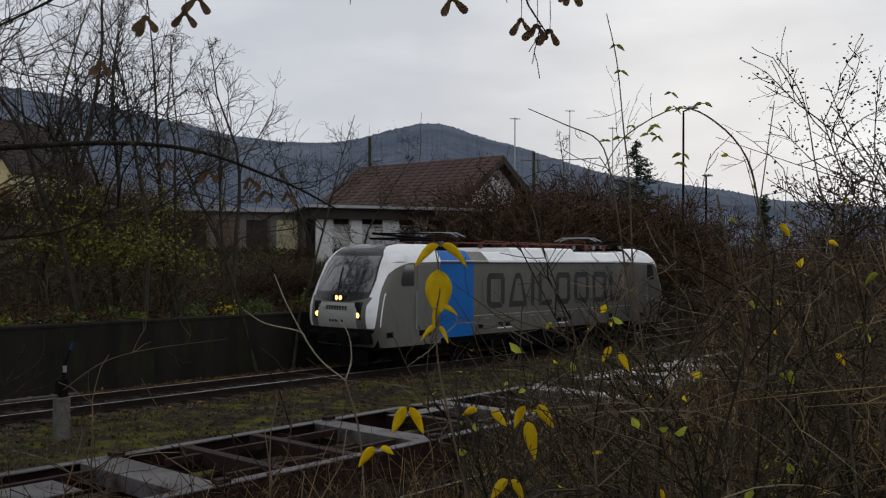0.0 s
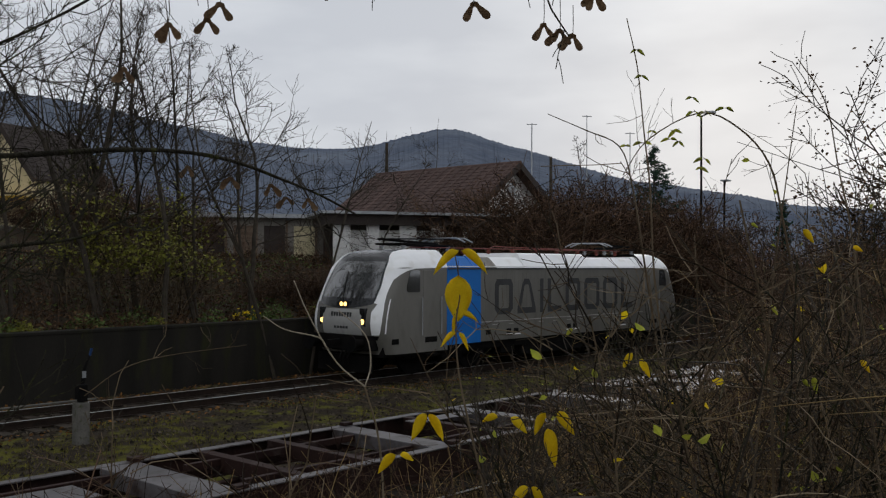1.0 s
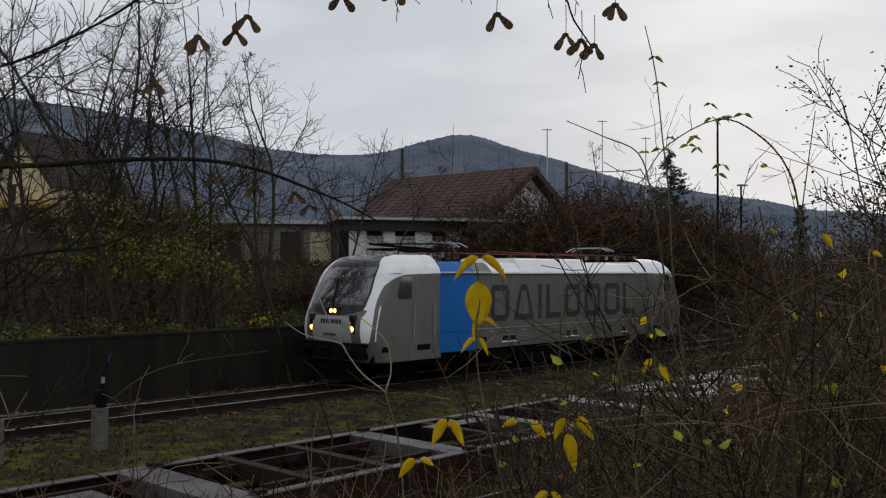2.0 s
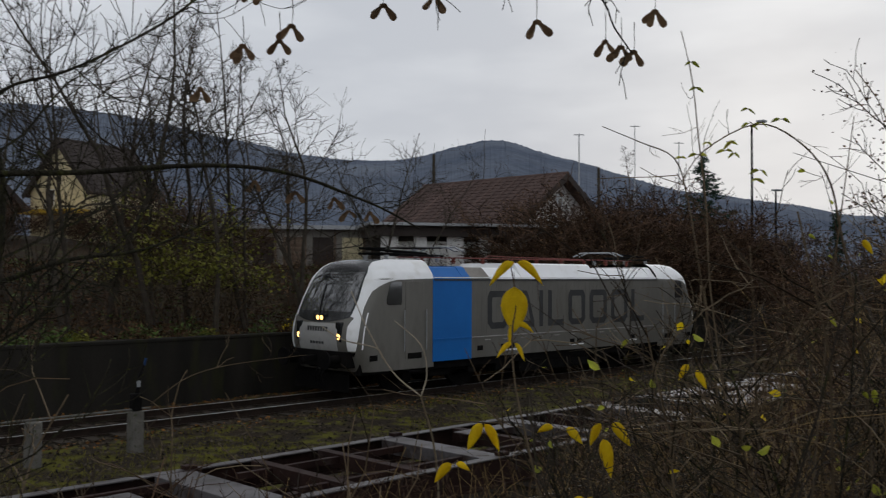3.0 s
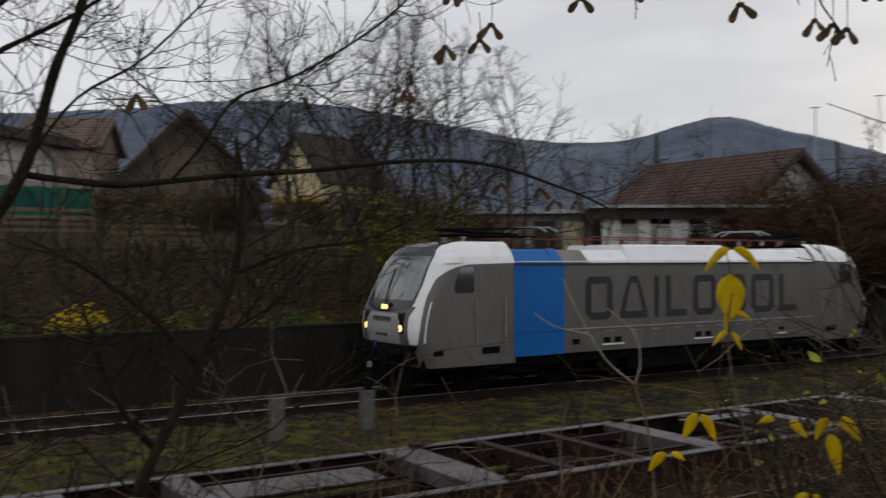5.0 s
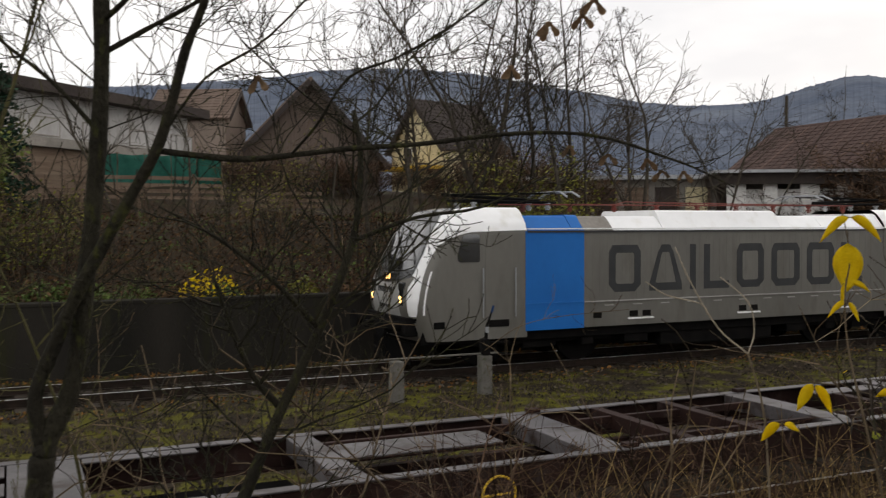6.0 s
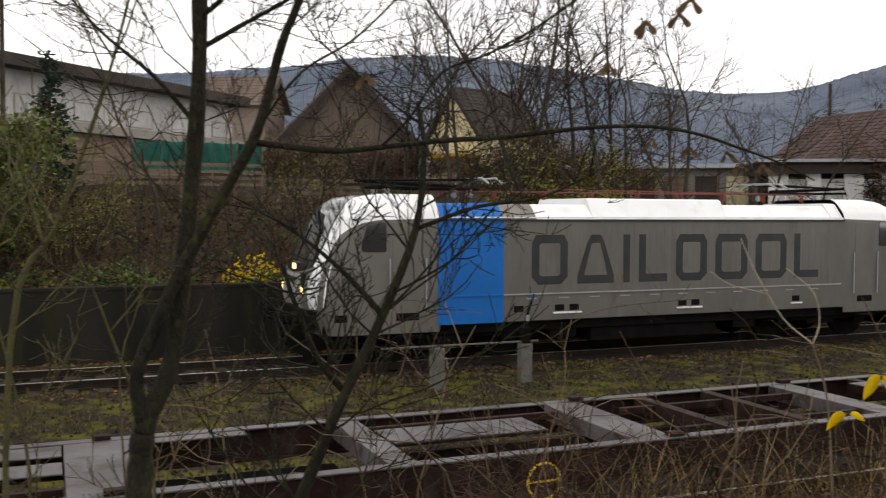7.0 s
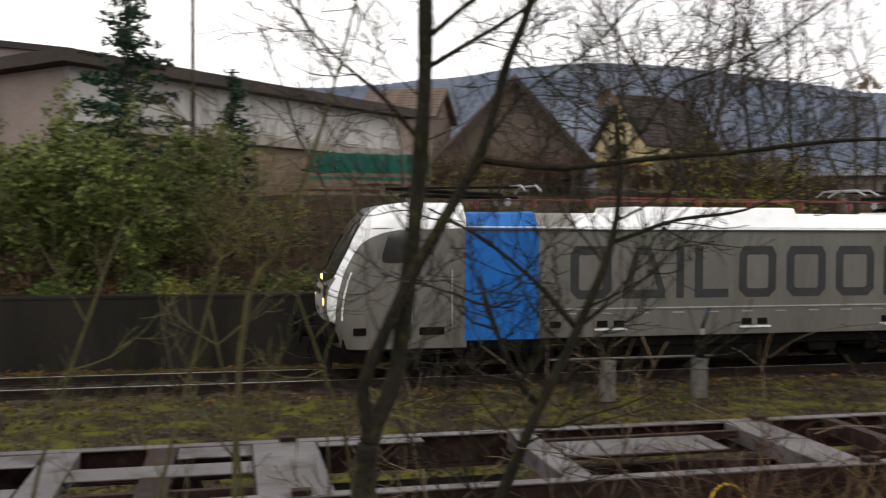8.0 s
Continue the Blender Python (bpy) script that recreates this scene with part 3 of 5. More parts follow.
    # underframe
    part("underframe", bm_box(0.66, -1.34, 0.62, 17.14, 1.34, 0.92, bevel=0.02), M_dark, lo, "black underframe")
    part("transformer_box", bm_box(7.1, -1.28, 0.28, 10.7, 1.28, 0.86, bevel=0.04), M_dark, lo, "black transformer tank")
    for u in (6.0, 11.2):
        part("equipment_box", bm_box(u, -1.3, 0.42, u + 0.7, -0.9, 0.84, bevel=0.02), M_dark, lo)
    for bc in (3.68, 14.12):
        for sd in (-1, 1):
            b = bmesh.new()
            box(b, bc - 2.0, sd * 1.12 - 0.07, 0.52, bc + 2.0, sd * 1.12 + 0.07, 0.74, 0.02)
            box(b, bc - 0.45, sd * 1.12 - 0.10, 0.42, bc + 0.45, sd * 1.12 + 0.10, 0.66, 0.02)
            bg = part("bogie_frame", b, M_dark, lo, "black bogie side frame")
            for du in (-1.3, 1.3):
                part("axle_box", bm_box(bc + du - 0.17, sd * 1.16 - 0.12, 0.42, bc + du + 0.17, sd * 1.16 + 0.12, 0.78, bevel=0.03), M_dark, bg)
                b = bmesh.new()
                for j in range(5):
                    disc(b, (bc + du * 0.72, sd * 1.15, 0.74 + j * 0.05), "z", 0.10, 0.03, 12)
                part("coil_spring", b, M_dark, bg)
    sets = []
    for ax in (2.38, 4.98, 12.82, 15.42):
        b = bmesh.new()
        tube(b, [(0, -1.0, 0), (0, 1.0, 0)], 0.09, 10)
        ws = part("wheelset", b, M_dark, lo, "steel wheelset")
        ws.location = (ax, 0, 0.625)
        for sd in (-1, 1):
            b = bmesh.new()
            disc(b, (0, sd * 0.75, 0), "y", 0.625, 0.13, 32)
            disc(b, (0, sd * 0.84, 0), "y", 0.2, 0.06, 16)
            for k in range(6):
                a = k * math.tau / 6
                disc(b, (0.4 * math.cos(a), sd * 0.82, 0.4 * math.sin(a)), "y", 0.05, 0.03, 8)
            part("wheel", b, M_dark, ws, "near-black steel wheel")
        sets.append((ws, ax))
    return lo, sets


locomotive, wheelsets = build_locomotive()


# ---- empty skeleton wagons on the siding ----
def build_wagon(x0):
    wg = empty("container_wagon", pose(x0, SIDING_Y, 0), "empty rusty skeleton container wagon with wet steel frame", "wagon", "wagons on the siding")
    L, HW, TOP = 19.3, 1.16, 0.80

    def pc(name, ax, ay, bx_, by, z0, z1, m=M_wagon, label=""):
        return part(name, bm_box(min(ax, bx_), min(ay, by), z0, max(ax, bx_), max(ay, by), z1, bevel=0.008), m, wg, label)
    # Pale tops and dark sides: sky sheen and shade are in the colours.
    for sd in (-1, 1):
        pc("sole_bar", 0, sd * HW, L, sd * (HW - 0.16), TOP - 0.02, TOP, label="wet top flange of the side beam, lightened for sky")
        pc("side_beam", 0.02, sd * (HW - 0.02), L - 0.02, sd * (HW - 0.06), TOP - 0.36, TOP - 0.022, M_wagonside, "rusty side beam, darkened for shade")
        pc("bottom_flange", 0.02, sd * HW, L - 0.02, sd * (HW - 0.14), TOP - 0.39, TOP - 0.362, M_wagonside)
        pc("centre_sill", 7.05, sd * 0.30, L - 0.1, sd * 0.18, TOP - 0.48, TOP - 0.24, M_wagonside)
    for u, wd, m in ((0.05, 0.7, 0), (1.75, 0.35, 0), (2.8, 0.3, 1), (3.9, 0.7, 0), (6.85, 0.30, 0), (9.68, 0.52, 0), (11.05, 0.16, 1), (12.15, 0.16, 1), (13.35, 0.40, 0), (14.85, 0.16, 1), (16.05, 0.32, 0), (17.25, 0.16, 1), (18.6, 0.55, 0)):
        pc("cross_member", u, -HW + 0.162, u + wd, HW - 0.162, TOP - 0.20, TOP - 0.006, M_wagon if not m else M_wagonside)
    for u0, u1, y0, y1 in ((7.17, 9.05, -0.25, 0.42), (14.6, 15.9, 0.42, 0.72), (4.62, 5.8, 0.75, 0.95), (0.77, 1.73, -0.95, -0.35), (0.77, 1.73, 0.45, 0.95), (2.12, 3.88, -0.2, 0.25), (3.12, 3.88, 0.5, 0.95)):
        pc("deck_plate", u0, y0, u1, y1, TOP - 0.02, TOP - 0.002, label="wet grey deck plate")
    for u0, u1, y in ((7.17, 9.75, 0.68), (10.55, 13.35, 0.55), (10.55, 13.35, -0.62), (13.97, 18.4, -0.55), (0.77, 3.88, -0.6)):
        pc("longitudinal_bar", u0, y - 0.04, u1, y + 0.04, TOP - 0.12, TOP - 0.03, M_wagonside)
    # The pit's shade is put into this floor's near-black colour.
    pc("pocket_floor", 4.65, -HW + 0.2, 6.85, HW - 0.2, 0.28, 0.32, M_dark, "low pocket floor, pit shade put into its colour")
    for u in (0.4, 4.2, 10.1, 13.6, 18.8):
        for sd in (-1, 1):
            sp = pc("container_spigot", u, sd * (HW - 0.15), u + 0.18, sd * (HW - 0.03), TOP, TOP + 0.05, M_wagonside, "rusty container locking spigot")
    b = bmesh.new()
    for k in range(18):
        a0, a1 = k * math.tau / 18, (k + 1) * math.tau / 18
        tube(b, [(8.45 + 0.19 * math.cos(a0), -HW - 0.09, 0.52 + 0.19 * math.sin(a0)), (8.45 + 0.19 * math.cos(a1), -HW - 0.09, 0.52 + 0.19 * math.sin(a1))], 0.014, 5)
    hw_ = part("handwheel", b, M_amber, wg, "yellow brake handwheel")
    part("spoke", tube(bmesh.new(), [(8.26, -HW - 0.09, 0.52), (8.64, -HW - 0.09, 0.52)], 0.012, 5), M_amber, hw_)
    for ax in (1.3, 3.1, 16.2, 18.0):
        for sd in (-1, 1):
            part("wheel", disc(bmesh.new(), (ax, sd * 0.75, 0.30), "y", 0.30, 0.12, 20), M_rail, wg)
        part("axle", tube(bmesh.new(), [(ax, -0.9, 0.30), (ax, 0.9, 0.30)], 0.07, 8), M_rail, wg)
    for end in (0, 1):
        for sd in (-1, 1):
            part("buffer", disc(bmesh.new(), (L + 0.25 if end else -0.25, sd * 0.875, 0.62), "x", 0.2, 0.5, 14), M_dark, wg)
    return wg


wagon = build_wagon(-4.0)
copy_thing(wagon, pose(16.35, SIDING_Y, 0))
copy_thing(wagon, pose(-24.35, SIDING_Y, 0))


# ---- houses ----
def gable_house(name, m, length, width, eave, ridge_h, wall_m, roof_m, label, windows=(), base=-3.0, over=0.5):
    """Ridge along local y, gable at y = 0 towards -y; heights above the local origin."""
    h = empty(name, m, label, "house")
    w = width / 2
    b = bmesh.new()
    outline = [(-w, base), (w, base), (w, eave), (0, ridge_h), (-w, eave)]
    a = [b.verts.new((x, 0, z)) for x, z in outline]
    c = [b.verts.new((x, length, z)) for x, z in outline]
    b.faces.new(a)
    b.faces.new(c[::-1])
    for k in range(5):
        b.faces.new((a[k], a[(k + 1) % 5], c[(k + 1) % 5], c[k]))
    part("wall", b, wall_m, h)
    slope = math.atan2(ridge_h - eave, w)
    run = w / math.cos(slope) + over
    for sd in (-1, 1):
        rf = part("roof", bm_box(0, -over, 0.04, run, length + over, 0.18, bevel=0.01), roof_m, h)
        rf.matrix_basis = Matrix.Translation((0, 0, ridge_h)) @ (Matrix.Rotation(slope, 4, "Y") if sd > 0 else Matrix.Rotation(math.pi - slope, 4, "Y") @ Matrix.Scale(-1, 4, (0, 0, 1)))
        rows = int(run / 0.36)
        me = bpy.data.meshes.new("tile_course")
        b = bmesh.new()
        box(b, 0, -over, 0.18, 0.30, length + over, 0.215)
        n = int((length + 2 * over) / 0.6)
        for k in range(n):
            yy = -over + (k + 0.5) * (length + 2 * over) / n
            box(b, 0.0, yy - 0.09, 0.215, 0.32, yy + 0.09, 0.245)
        b.to_mesh(me)
        b.free()
        me.materials.append(roof_m)
        for k in range(rows):
            t = new("tile_course", me)
            t.parent = rf
            t.location = (0.04 + k * 0.36, 0, 0)
        part("verge_board", bm_box(0, -over - 0.03, -0.12, run, -over, 0.2), M_darkroof, rf, "dark verge board")
    part("ridge_cap", tube(bmesh.new(), [(0, -over, ridge_h + 0.16), (0, length + over, ridge_h + 0.16)], 0.14, 8), roof_m, h)
    for wx, wz, ww, wh in windows:
        fr = part("window", bm_box(wx - ww / 2, -0.05, wz - wh / 2, wx + ww / 2, 0.03, wz + wh / 2), M_render, h, "white window frame")
        part("pane", bm_box(wx - ww / 2 + 0.06, -0.058, wz - wh / 2 + 0.06, wx + ww / 2 - 0.06, -0.05, wz + wh / 2 - 0.06), M_glass, fr)
    return h


gable_house("house", pose(39.9, 30.9, 0), 9.5, 8.2, 5.6, 8.45, M_render, M_roof, "white house with brown tiled gable roof", ((0.1, 7.3, 0.7, 0.9), (-2.6, 5.4, 1.0, 1.2)), base=1.5, over=0.7)
hx, hy = polar(66.8, 67)
yh = gable_house("house", pose(hx, hy, 0, 0, 0, -72), 6, 5.6, 8.6, 11.9, M_yellow, M_darkroof, "pale yellow house with steep dark roof", ((-0.9, 8.2, 0.8, 1.2),), base=2, over=0.4)
part("awning", bm_box(-2.2, -1.6, 7.1, 2.8, -0.05, 7.35), M_amber, yh, "yellow awning")
hx, hy = polar(73.3, 60)
gable_house("house", pose(hx, hy, 0, 0, 0, -8), 12, 9.0, 7.4, 12.2, M_gable, M_paleroof, "house with brown boarded gable and pale brown roof", base=2, over=0.8)
hx, hy = polar(77.6, 66)
gable_house("house", pose(hx, hy, 0, 0, 0, 62), 5, 5.0, 10.4, 12.3, M_pink, M_paleroof, "pale beige house with low roof", base=2, over=0.4)


def hall(name, az0, d0, az1, d1, z0, z1, depth, wall_m, roof_m, label, roof_t=0.7, over=0.6, pitch=0.0):
    """A long low building whose front runs between two places."""
    p, q = Vector(polar(az0, d0)), Vector(polar(az1, d1))
    L = (q - p).length
    h = empty(name, pose(p.x, p.y, 0, 0, 0, math.degrees(math.atan2(q.y - p.y, q.x - p.x))), label, "building")
    part("wall", bm_box(0, 0, z0, L, depth, z1), wall_m, h)
    b = bmesh.new()
    vs = [b.verts.new(v) for v in ((-over, -over, z1), (L + over, -over, z1), (L + over, depth + over, z1 + pitch), (-over, depth + over, z1 + pitch),
                                   (-over, -over, z1 + roof_t), (L + over, -over, z1 + roof_t), (L + over, depth + over, z1 + pitch + roof_t), (-over, depth + over, z1 + pitch + roof_t))]
    for f in ((3, 2, 1, 0), (4, 5, 6, 7), (0, 1, 5, 4), (1, 2, 6, 5), (2, 3, 7, 6), (3, 0, 4, 7)):
        b.faces.new([vs[i] for i in f])
    part("roof", b, roof_m, h)
    return h, L


big, L = hall("workshop_hall", 99.3, 35.6, 80.4, 49.2, 4.0, 8.65, 14, M_hallwall, M_darkroof, "long pale hall with dark overhanging roof", 0.45, 0.8)
part("annex", bm_box(1, -1.3, 3.0, L - 0.5, -0.01, 6.35), M_brownwood, big, "low boarded annex along the hall")
part("annex_roof", bm_box(0.8, -1.6, 6.35, L - 0.3, -0.01, 6.72), M_greyrender, big, "grey roof edge of the annex")
for k in range(6):
    fr = part("window", bm_box(3.0 + k * 3.0, -0.03, 6.95, 4.7 + k * 3.0, 0.02, 7.75), M_greyrender, big, "long pale window frame")
    part("pane", bm_box(3.06 + k * 3.0, -0.036, 7.01, 4.64 + k * 3.0, -0.03, 7.69), M_hallwall, fr)
part("end_wall", bm_box(-0.06, 0.3, 3.0, -0.005, 13.7, 8.6), M_beige, big, "dull pink end wall of the hall")
hall("building", 108, 40, 99.3, 41, 4.0, 9.9, 9, M_beige, M_darkroof, "beige flat-roofed building beyond the hall", 0.25, 0.2)
low, L = hall("long_shed", 60, 44, 47.6, 44, 2.5, 5.3, 5, M_greyrender, M_galv, "long low shed with pale metal roof edge", 0.18, 0.5)
# Dark and yellowish panels stand for shaded and lit stretches of wall.
for k, m in enumerate((M_darkroof, M_pink, M_darkroof, M_brownwood, M_darkroof, M_yellow, M_darkroof)):
    dr = part("lit_shaded_panel", bm_box(0.3 + k * 1.35, -0.05, 2.9, 1.25 + k * 1.35, 0.02, 4.95), m, low)
    part("panel_frame", bm_box(1.27 + k * 1.35, -0.09, 2.7, 1.37 + k * 1.35, 0.0, 5.2), M_brownwood, dr)
shed, L = hall("carport", 48.8, 40, 38.2, 42, 4.9, 5.35, 6, M_darkroof, M_galv, "dark flat-roofed carport before the white house", 0.12, 0.3)
for k in range(5):
    part("wall_panel", bm_box(0.3 + k * 1.45, 0.3, 2.5, 1.05 + k * 1.45 - 0.2 * (k % 2), 0.4, 4.9), M_render, shed, "white wall panel")

# ---- vegetation ----
M_bark = mat("dark_bark", (0.036, 0.029, 0.023), (0.062, 0.051, 0.040), 5, 0.95, bump=0.5, fine=50, c=(0.042, 0.044, 0.02))
M_mossbark = mat("mossy_bark", (0.016, 0.014, 0.010), (0.028, 0.025, 0.016), 14, 0.95, bump=0.9, fine=110, c=(0.045, 0.048, 0.013), streak=(1, 1, 0.5), vary=0.4)
M_mossgreen = mat("green_mossed_stem", (0.052, 0.048, 0.022), (0.082, 0.074, 0.034), 10, 0.95, bump=0.5, fine=90, c=(0.085, 0.082, 0.024))
M_cane = mat("brown_canes", (0.055, 0.038, 0.022), (0.105, 0.079, 0.050), 3, 0.85, bump=0, fine=20, rand=0.9)
M_redcane = mat("reddish_canes", (0.042, 0.023, 0.014), (0.066, 0.041, 0.026), 3, 0.85, bump=0, fine=20, rand=0.8)
M_pale = mat("bleached_dead_wood", (0.26, 0.22, 0.16), (0.34, 0.29, 0.22), 9, 0.9, bump=0.3, fine=60)
M_straw = mat("dry_grass", (0.15, 0.10, 0.042), (0.24, 0.17, 0.075), 3, 0.9, bump=0, rand=0.6)
M_litter = mat("fallen_leaves", (0.048, 0.025, 0.014), (0.10, 0.062, 0.030), 3, 0.95, bump=0, rand=0.85)
M_ivy = mat("ivy_leaves", (0.052, 0.084, 0.022), (0.088, 0.125, 0.030), 1.5, 0.6, bump=0, rand=0.55)
M_olive = mat("olive_leaves", (0.115, 0.118, 0.020), (0.18, 0.175, 0.030), 1.5, 0.7, bump=0, rand=0.5)
M_hedge = mat("evergreen_bush_leaves", (0.075, 0.098, 0.026), (0.115, 0.135, 0.036), 1.0, 0.7, bump=0, rand=0.55)
M_needle = mat("spruce_needles", (0.012, 0.030, 0.018), (0.022, 0.048, 0.028), 2, 0.8, bump=0, rand=0.4)
M_leafy = leaf_mat("yellow_leaf", (0.66, 0.47, 0.010), (0.76, 0.58, 0.016), 0.14)
M_leafg = leaf_mat("yellow_green_leaf", (0.24, 0.27, 0.03), (0.38, 0.38, 0.045), 0.3)
M_seed = mat("dry_maple_keys", (0.10, 0.062, 0.035), (0.16, 0.105, 0.06), 30, 0.8, bump=0.2, fine=120, rand=0.3)
M_grass = mat("yellowing_grass", (0.095, 0.090, 0.013), (0.132, 0.118, 0.019), 1.2, 0.9, bump=0, rand=0.5)


class Sprigs:
    """Gathers thin tapered stems and leaves into one mesh."""

    def __init__(self, seed):
        self.v, self.f, self.r = [], [], random.Random(seed)

    def stem(self, pts, r0, r1, sides=3):
        n = len(pts)
        base = len(self.v)
        for i, p in enumerate(pts):
            d = (pts[min(i + 1, n - 1)] - pts[max(i - 1, 0)])
            s = d.cross(Vector((0.3, 0.9, 0.31)))
            if s.length < 1e-6:
                s = d.cross(Vector((1, 0, 0)))
            s.normalize()
            u = s.cross(d).normalized()
            r = r0 + (r1 - r0) * i / (n - 1)
            for k in range(sides):
                a = k * math.tau / sides
                self.v.append(tuple(p + s * (r * math.cos(a)) + u * (r * math.sin(a))))
        for i in range(n - 1):
            for k in range(sides):
                a, b = base + i * sides + k, base + i * sides + (k + 1) % sides
                self.f.append((a, b, b + sides, a + sides))
        self.f.append(tuple(base + (n - 1) * sides + k for k in range(sides)))

    def wander(self, p, d, length, n, wobble, lift=0.0):
        pts, d = [p.copy()], d.normalized()
        for _ in range(n):
            d = (d + Vector((self.r.gauss(0, wobble), self.r.gauss(0, wobble), self.r.gauss(0, wobble) + lift))).normalized()
            p = p + d * (length / n)
            pts.append(p)
        return pts

    def grow(self, p, d, length, r, level, counts, wobble=0.22, lift=0.05, thin=0.004, sides=3, shrink=(0.35, 0.6)):
        n = 5 if level else 3
        pts = self.wander(p, d, length, n, wobble, lift)
        self.stem(pts, r, max(thin, r * 0.45), sides if level else 3)
        if level <= 0:
            return pts
        for k in range(counts[-level]):
            t = self.r.uniform(0.2, 1.0)
            i = min(int(t * n), n - 1)
            q = pts[i].lerp(pts[i + 1], t * n - i)
            ax = (pts[i + 1] - pts[i]).normalized()
            side = ax.orthogonal().normalized()
            side.rotate(Matrix.Rotation(self.r.uniform(0, math.tau), 3, ax))
            nd = (ax * self.r.uniform(0.5, 1.0) + side * self.r.uniform(0.5, 1.0)).normalized()
            self.grow(q, nd, length * self.r.uniform(*shrink), max(thin, r * 0.5), level - 1, counts, wobble, lift, thin, sides, shrink)
        return pts

    def leaf(self, p, size, d=None, droop=0.3, fat=0.62):
        """A pointed leaf of six faces, folded along its midrib."""
        d = (d or Vector((self.r.gauss(0, 1), self.r.gauss(0, 1), self.r.gauss(0, 0.6)))).normalized()
        s = d.orthogonal().normalized()
        s.rotate(Matrix.Rotation(self.r.uniform(0, math.tau), 3, d))
        nrm = d.cross(s)
        b = len(self.v)
        w = size * fat / 2
        for t, k in ((0, 0.0), (0.3, 0.85), (0.62, 1.0), (1.0, 0.0)):
            c = p + d * (size * t) - nrm * (droop * size * t * t)
            if k:
                self.v += [tuple(c + s * w * k + nrm * w * 0.25), tuple(c), tuple(c - s * w * k + nrm * w * 0.25)]
            else:
                self.v.append(tuple(c))
        self.f += [(b, b + 2, b + 1), (b, b + 3, b + 2), (b + 1, b + 2, b + 5, b + 4), (b + 2, b + 3, b + 6, b + 5), (b + 4, b + 5, b + 7), (b + 5, b + 6, b + 7)]

    def flake(self, p, size, flat=0.6):
        """A small leaf of two triangles, for masses."""
        d = Vector((self.r.gauss(0, 1), self.r.gauss(0, 1), self.r.gauss(0, flat))).normalized()
        s = d.orthogonal().normalized()
        s.rotate(Matrix.Rotation(self.r.uniform(0, math.tau), 3, d))
        b = len(self.v)
        self.v += [tuple(p), tuple(p + d * size * 0.55 + s * size * 0.3), tuple(p + d * size), tuple(p + d * size * 0.5 - s * size * 0.3)]
        self.f += [(b, b + 1, b + 2), (b, b + 2, b + 3)]

    def done(self, name, material):
        me = bpy.data.meshes.new(name)
        me.from_pydata(self.v, [], self.f)
        me.materials.append(material)
        return me


def child(name, me, parent, label=""):
    ob = new(name, me)
    ob.parent = parent
    if label:
        ob["label"] = label
    return ob


def bare_tree(x, y, height, lean, seed, girth=0.11, label="bare dark tree with fine twigs on the bank", leaves=0, spread_=0.45, stems=1):
    z = ground_z(x, y) - 0.1
    tr = empty("tree", pose(x, y, z), label, "tree", "bare trees on the bank")
    for k in range(stems):
        s = Sprigs(seed * 10 + k)
        a = s.r.uniform(0, math.tau)
        d = Vector((lean[0] + 0.16 * math.cos(a) * (stems > 1), lean[1] + 0.16 * math.sin(a) * (stems > 1), 1))
        h = height * s.r.uniform(0.8, 1.0) if k else height
        pts = s.wander(Vector((0.12 * k, 0.1 * k, 0)), d, h, 10, 0.12, 0.05)
        s.stem(pts, girth * (0.6 if k else 0.8), 0.010, 7)
        child("trunk", s.done("trunk", M_bark), tr)
        c = Sprigs(seed * 10 + k + 5)
        for j in range(int(8.5 * height / 8)):
            t = c.r.uniform(0.22, 0.98) ** 0.85
            i = min(int(t * 10), 9)
            q = pts[i].lerp(pts[i + 1], t * 10 - i)
            b = c.r.uniform(0, math.tau)
            nd = Vector((math.cos(b) * spread_ * 1.6, math.sin(b) * spread_ * 1.6, c.r.uniform(0.55, 1.2)))
            c.grow(q, nd, h * (1.08 - t) * c.r.uniform(0.32, 0.55), girth * 0.30 * (1.1 - t) + 0.007, 2, (6, 5), 0.26, 0.05, 0.0048)
        child("crown", c.done("crown", M_bark), tr, "fine bare twigs")
        if leaves:
            lv = Sprigs(seed + 77)
            ends = c.v[::7]
            for _ in range(leaves):
                lv.flake(Vector(lv.r.choice(ends)), lv.r.uniform(0.025, 0.055))
            child("dry_leaf_mass", lv.done("dry_leaf_mass", M_litter), tr, "few withered leaves")["kind"] = "stuff"
    return tr


for az, d, top, lx, ly, sd, g, st in ((66.5, 27.5, 12.0, 0.0, 0.0, 1, 0.12, 2), (64.2, 29, 13.0, 0.03, 0.0, 2, 0.13, 2), (61.8, 28, 12.5, -0.05, 0.03, 3, 0.12, 2), (59.8, 30, 12.6, 0.04, 0, 4, 0.12, 2),
                                      (58.2, 27.5, 12.0, 0.08, -0.05, 5, 0.11, 1), (56.4, 29, 11.2, -0.06, 0.1, 6, 0.10, 2), (53.2, 30, 10.6, -0.10, 0.12, 7, 0.11, 2), (51.8, 28.5, 9.6, -0.16, 0.14, 8, 0.09, 1),
                                      (49.8, 29, 8.6, 0.05, -0.05, 9, 0.07, 1), (48.3, 31, 7.8, 0.1, -0.1, 10, 0.06, 1), (69.5, 30, 12.0, 0.0, 0.0, 11, 0.10, 1), (72.0, 28, 9.0, 0.05, 0, 12, 0.07, 1),
                                      (84.5, 28, 10.5, 0.05, 0.0, 13, 0.08, 1), (80.5, 31, 9.0, 0.0, 0.0, 14, 0.06, 1), (46.5, 33, 7.4, 0.1, -0.05, 15, 0.06, 1)):
    x, y = polar(az, d)
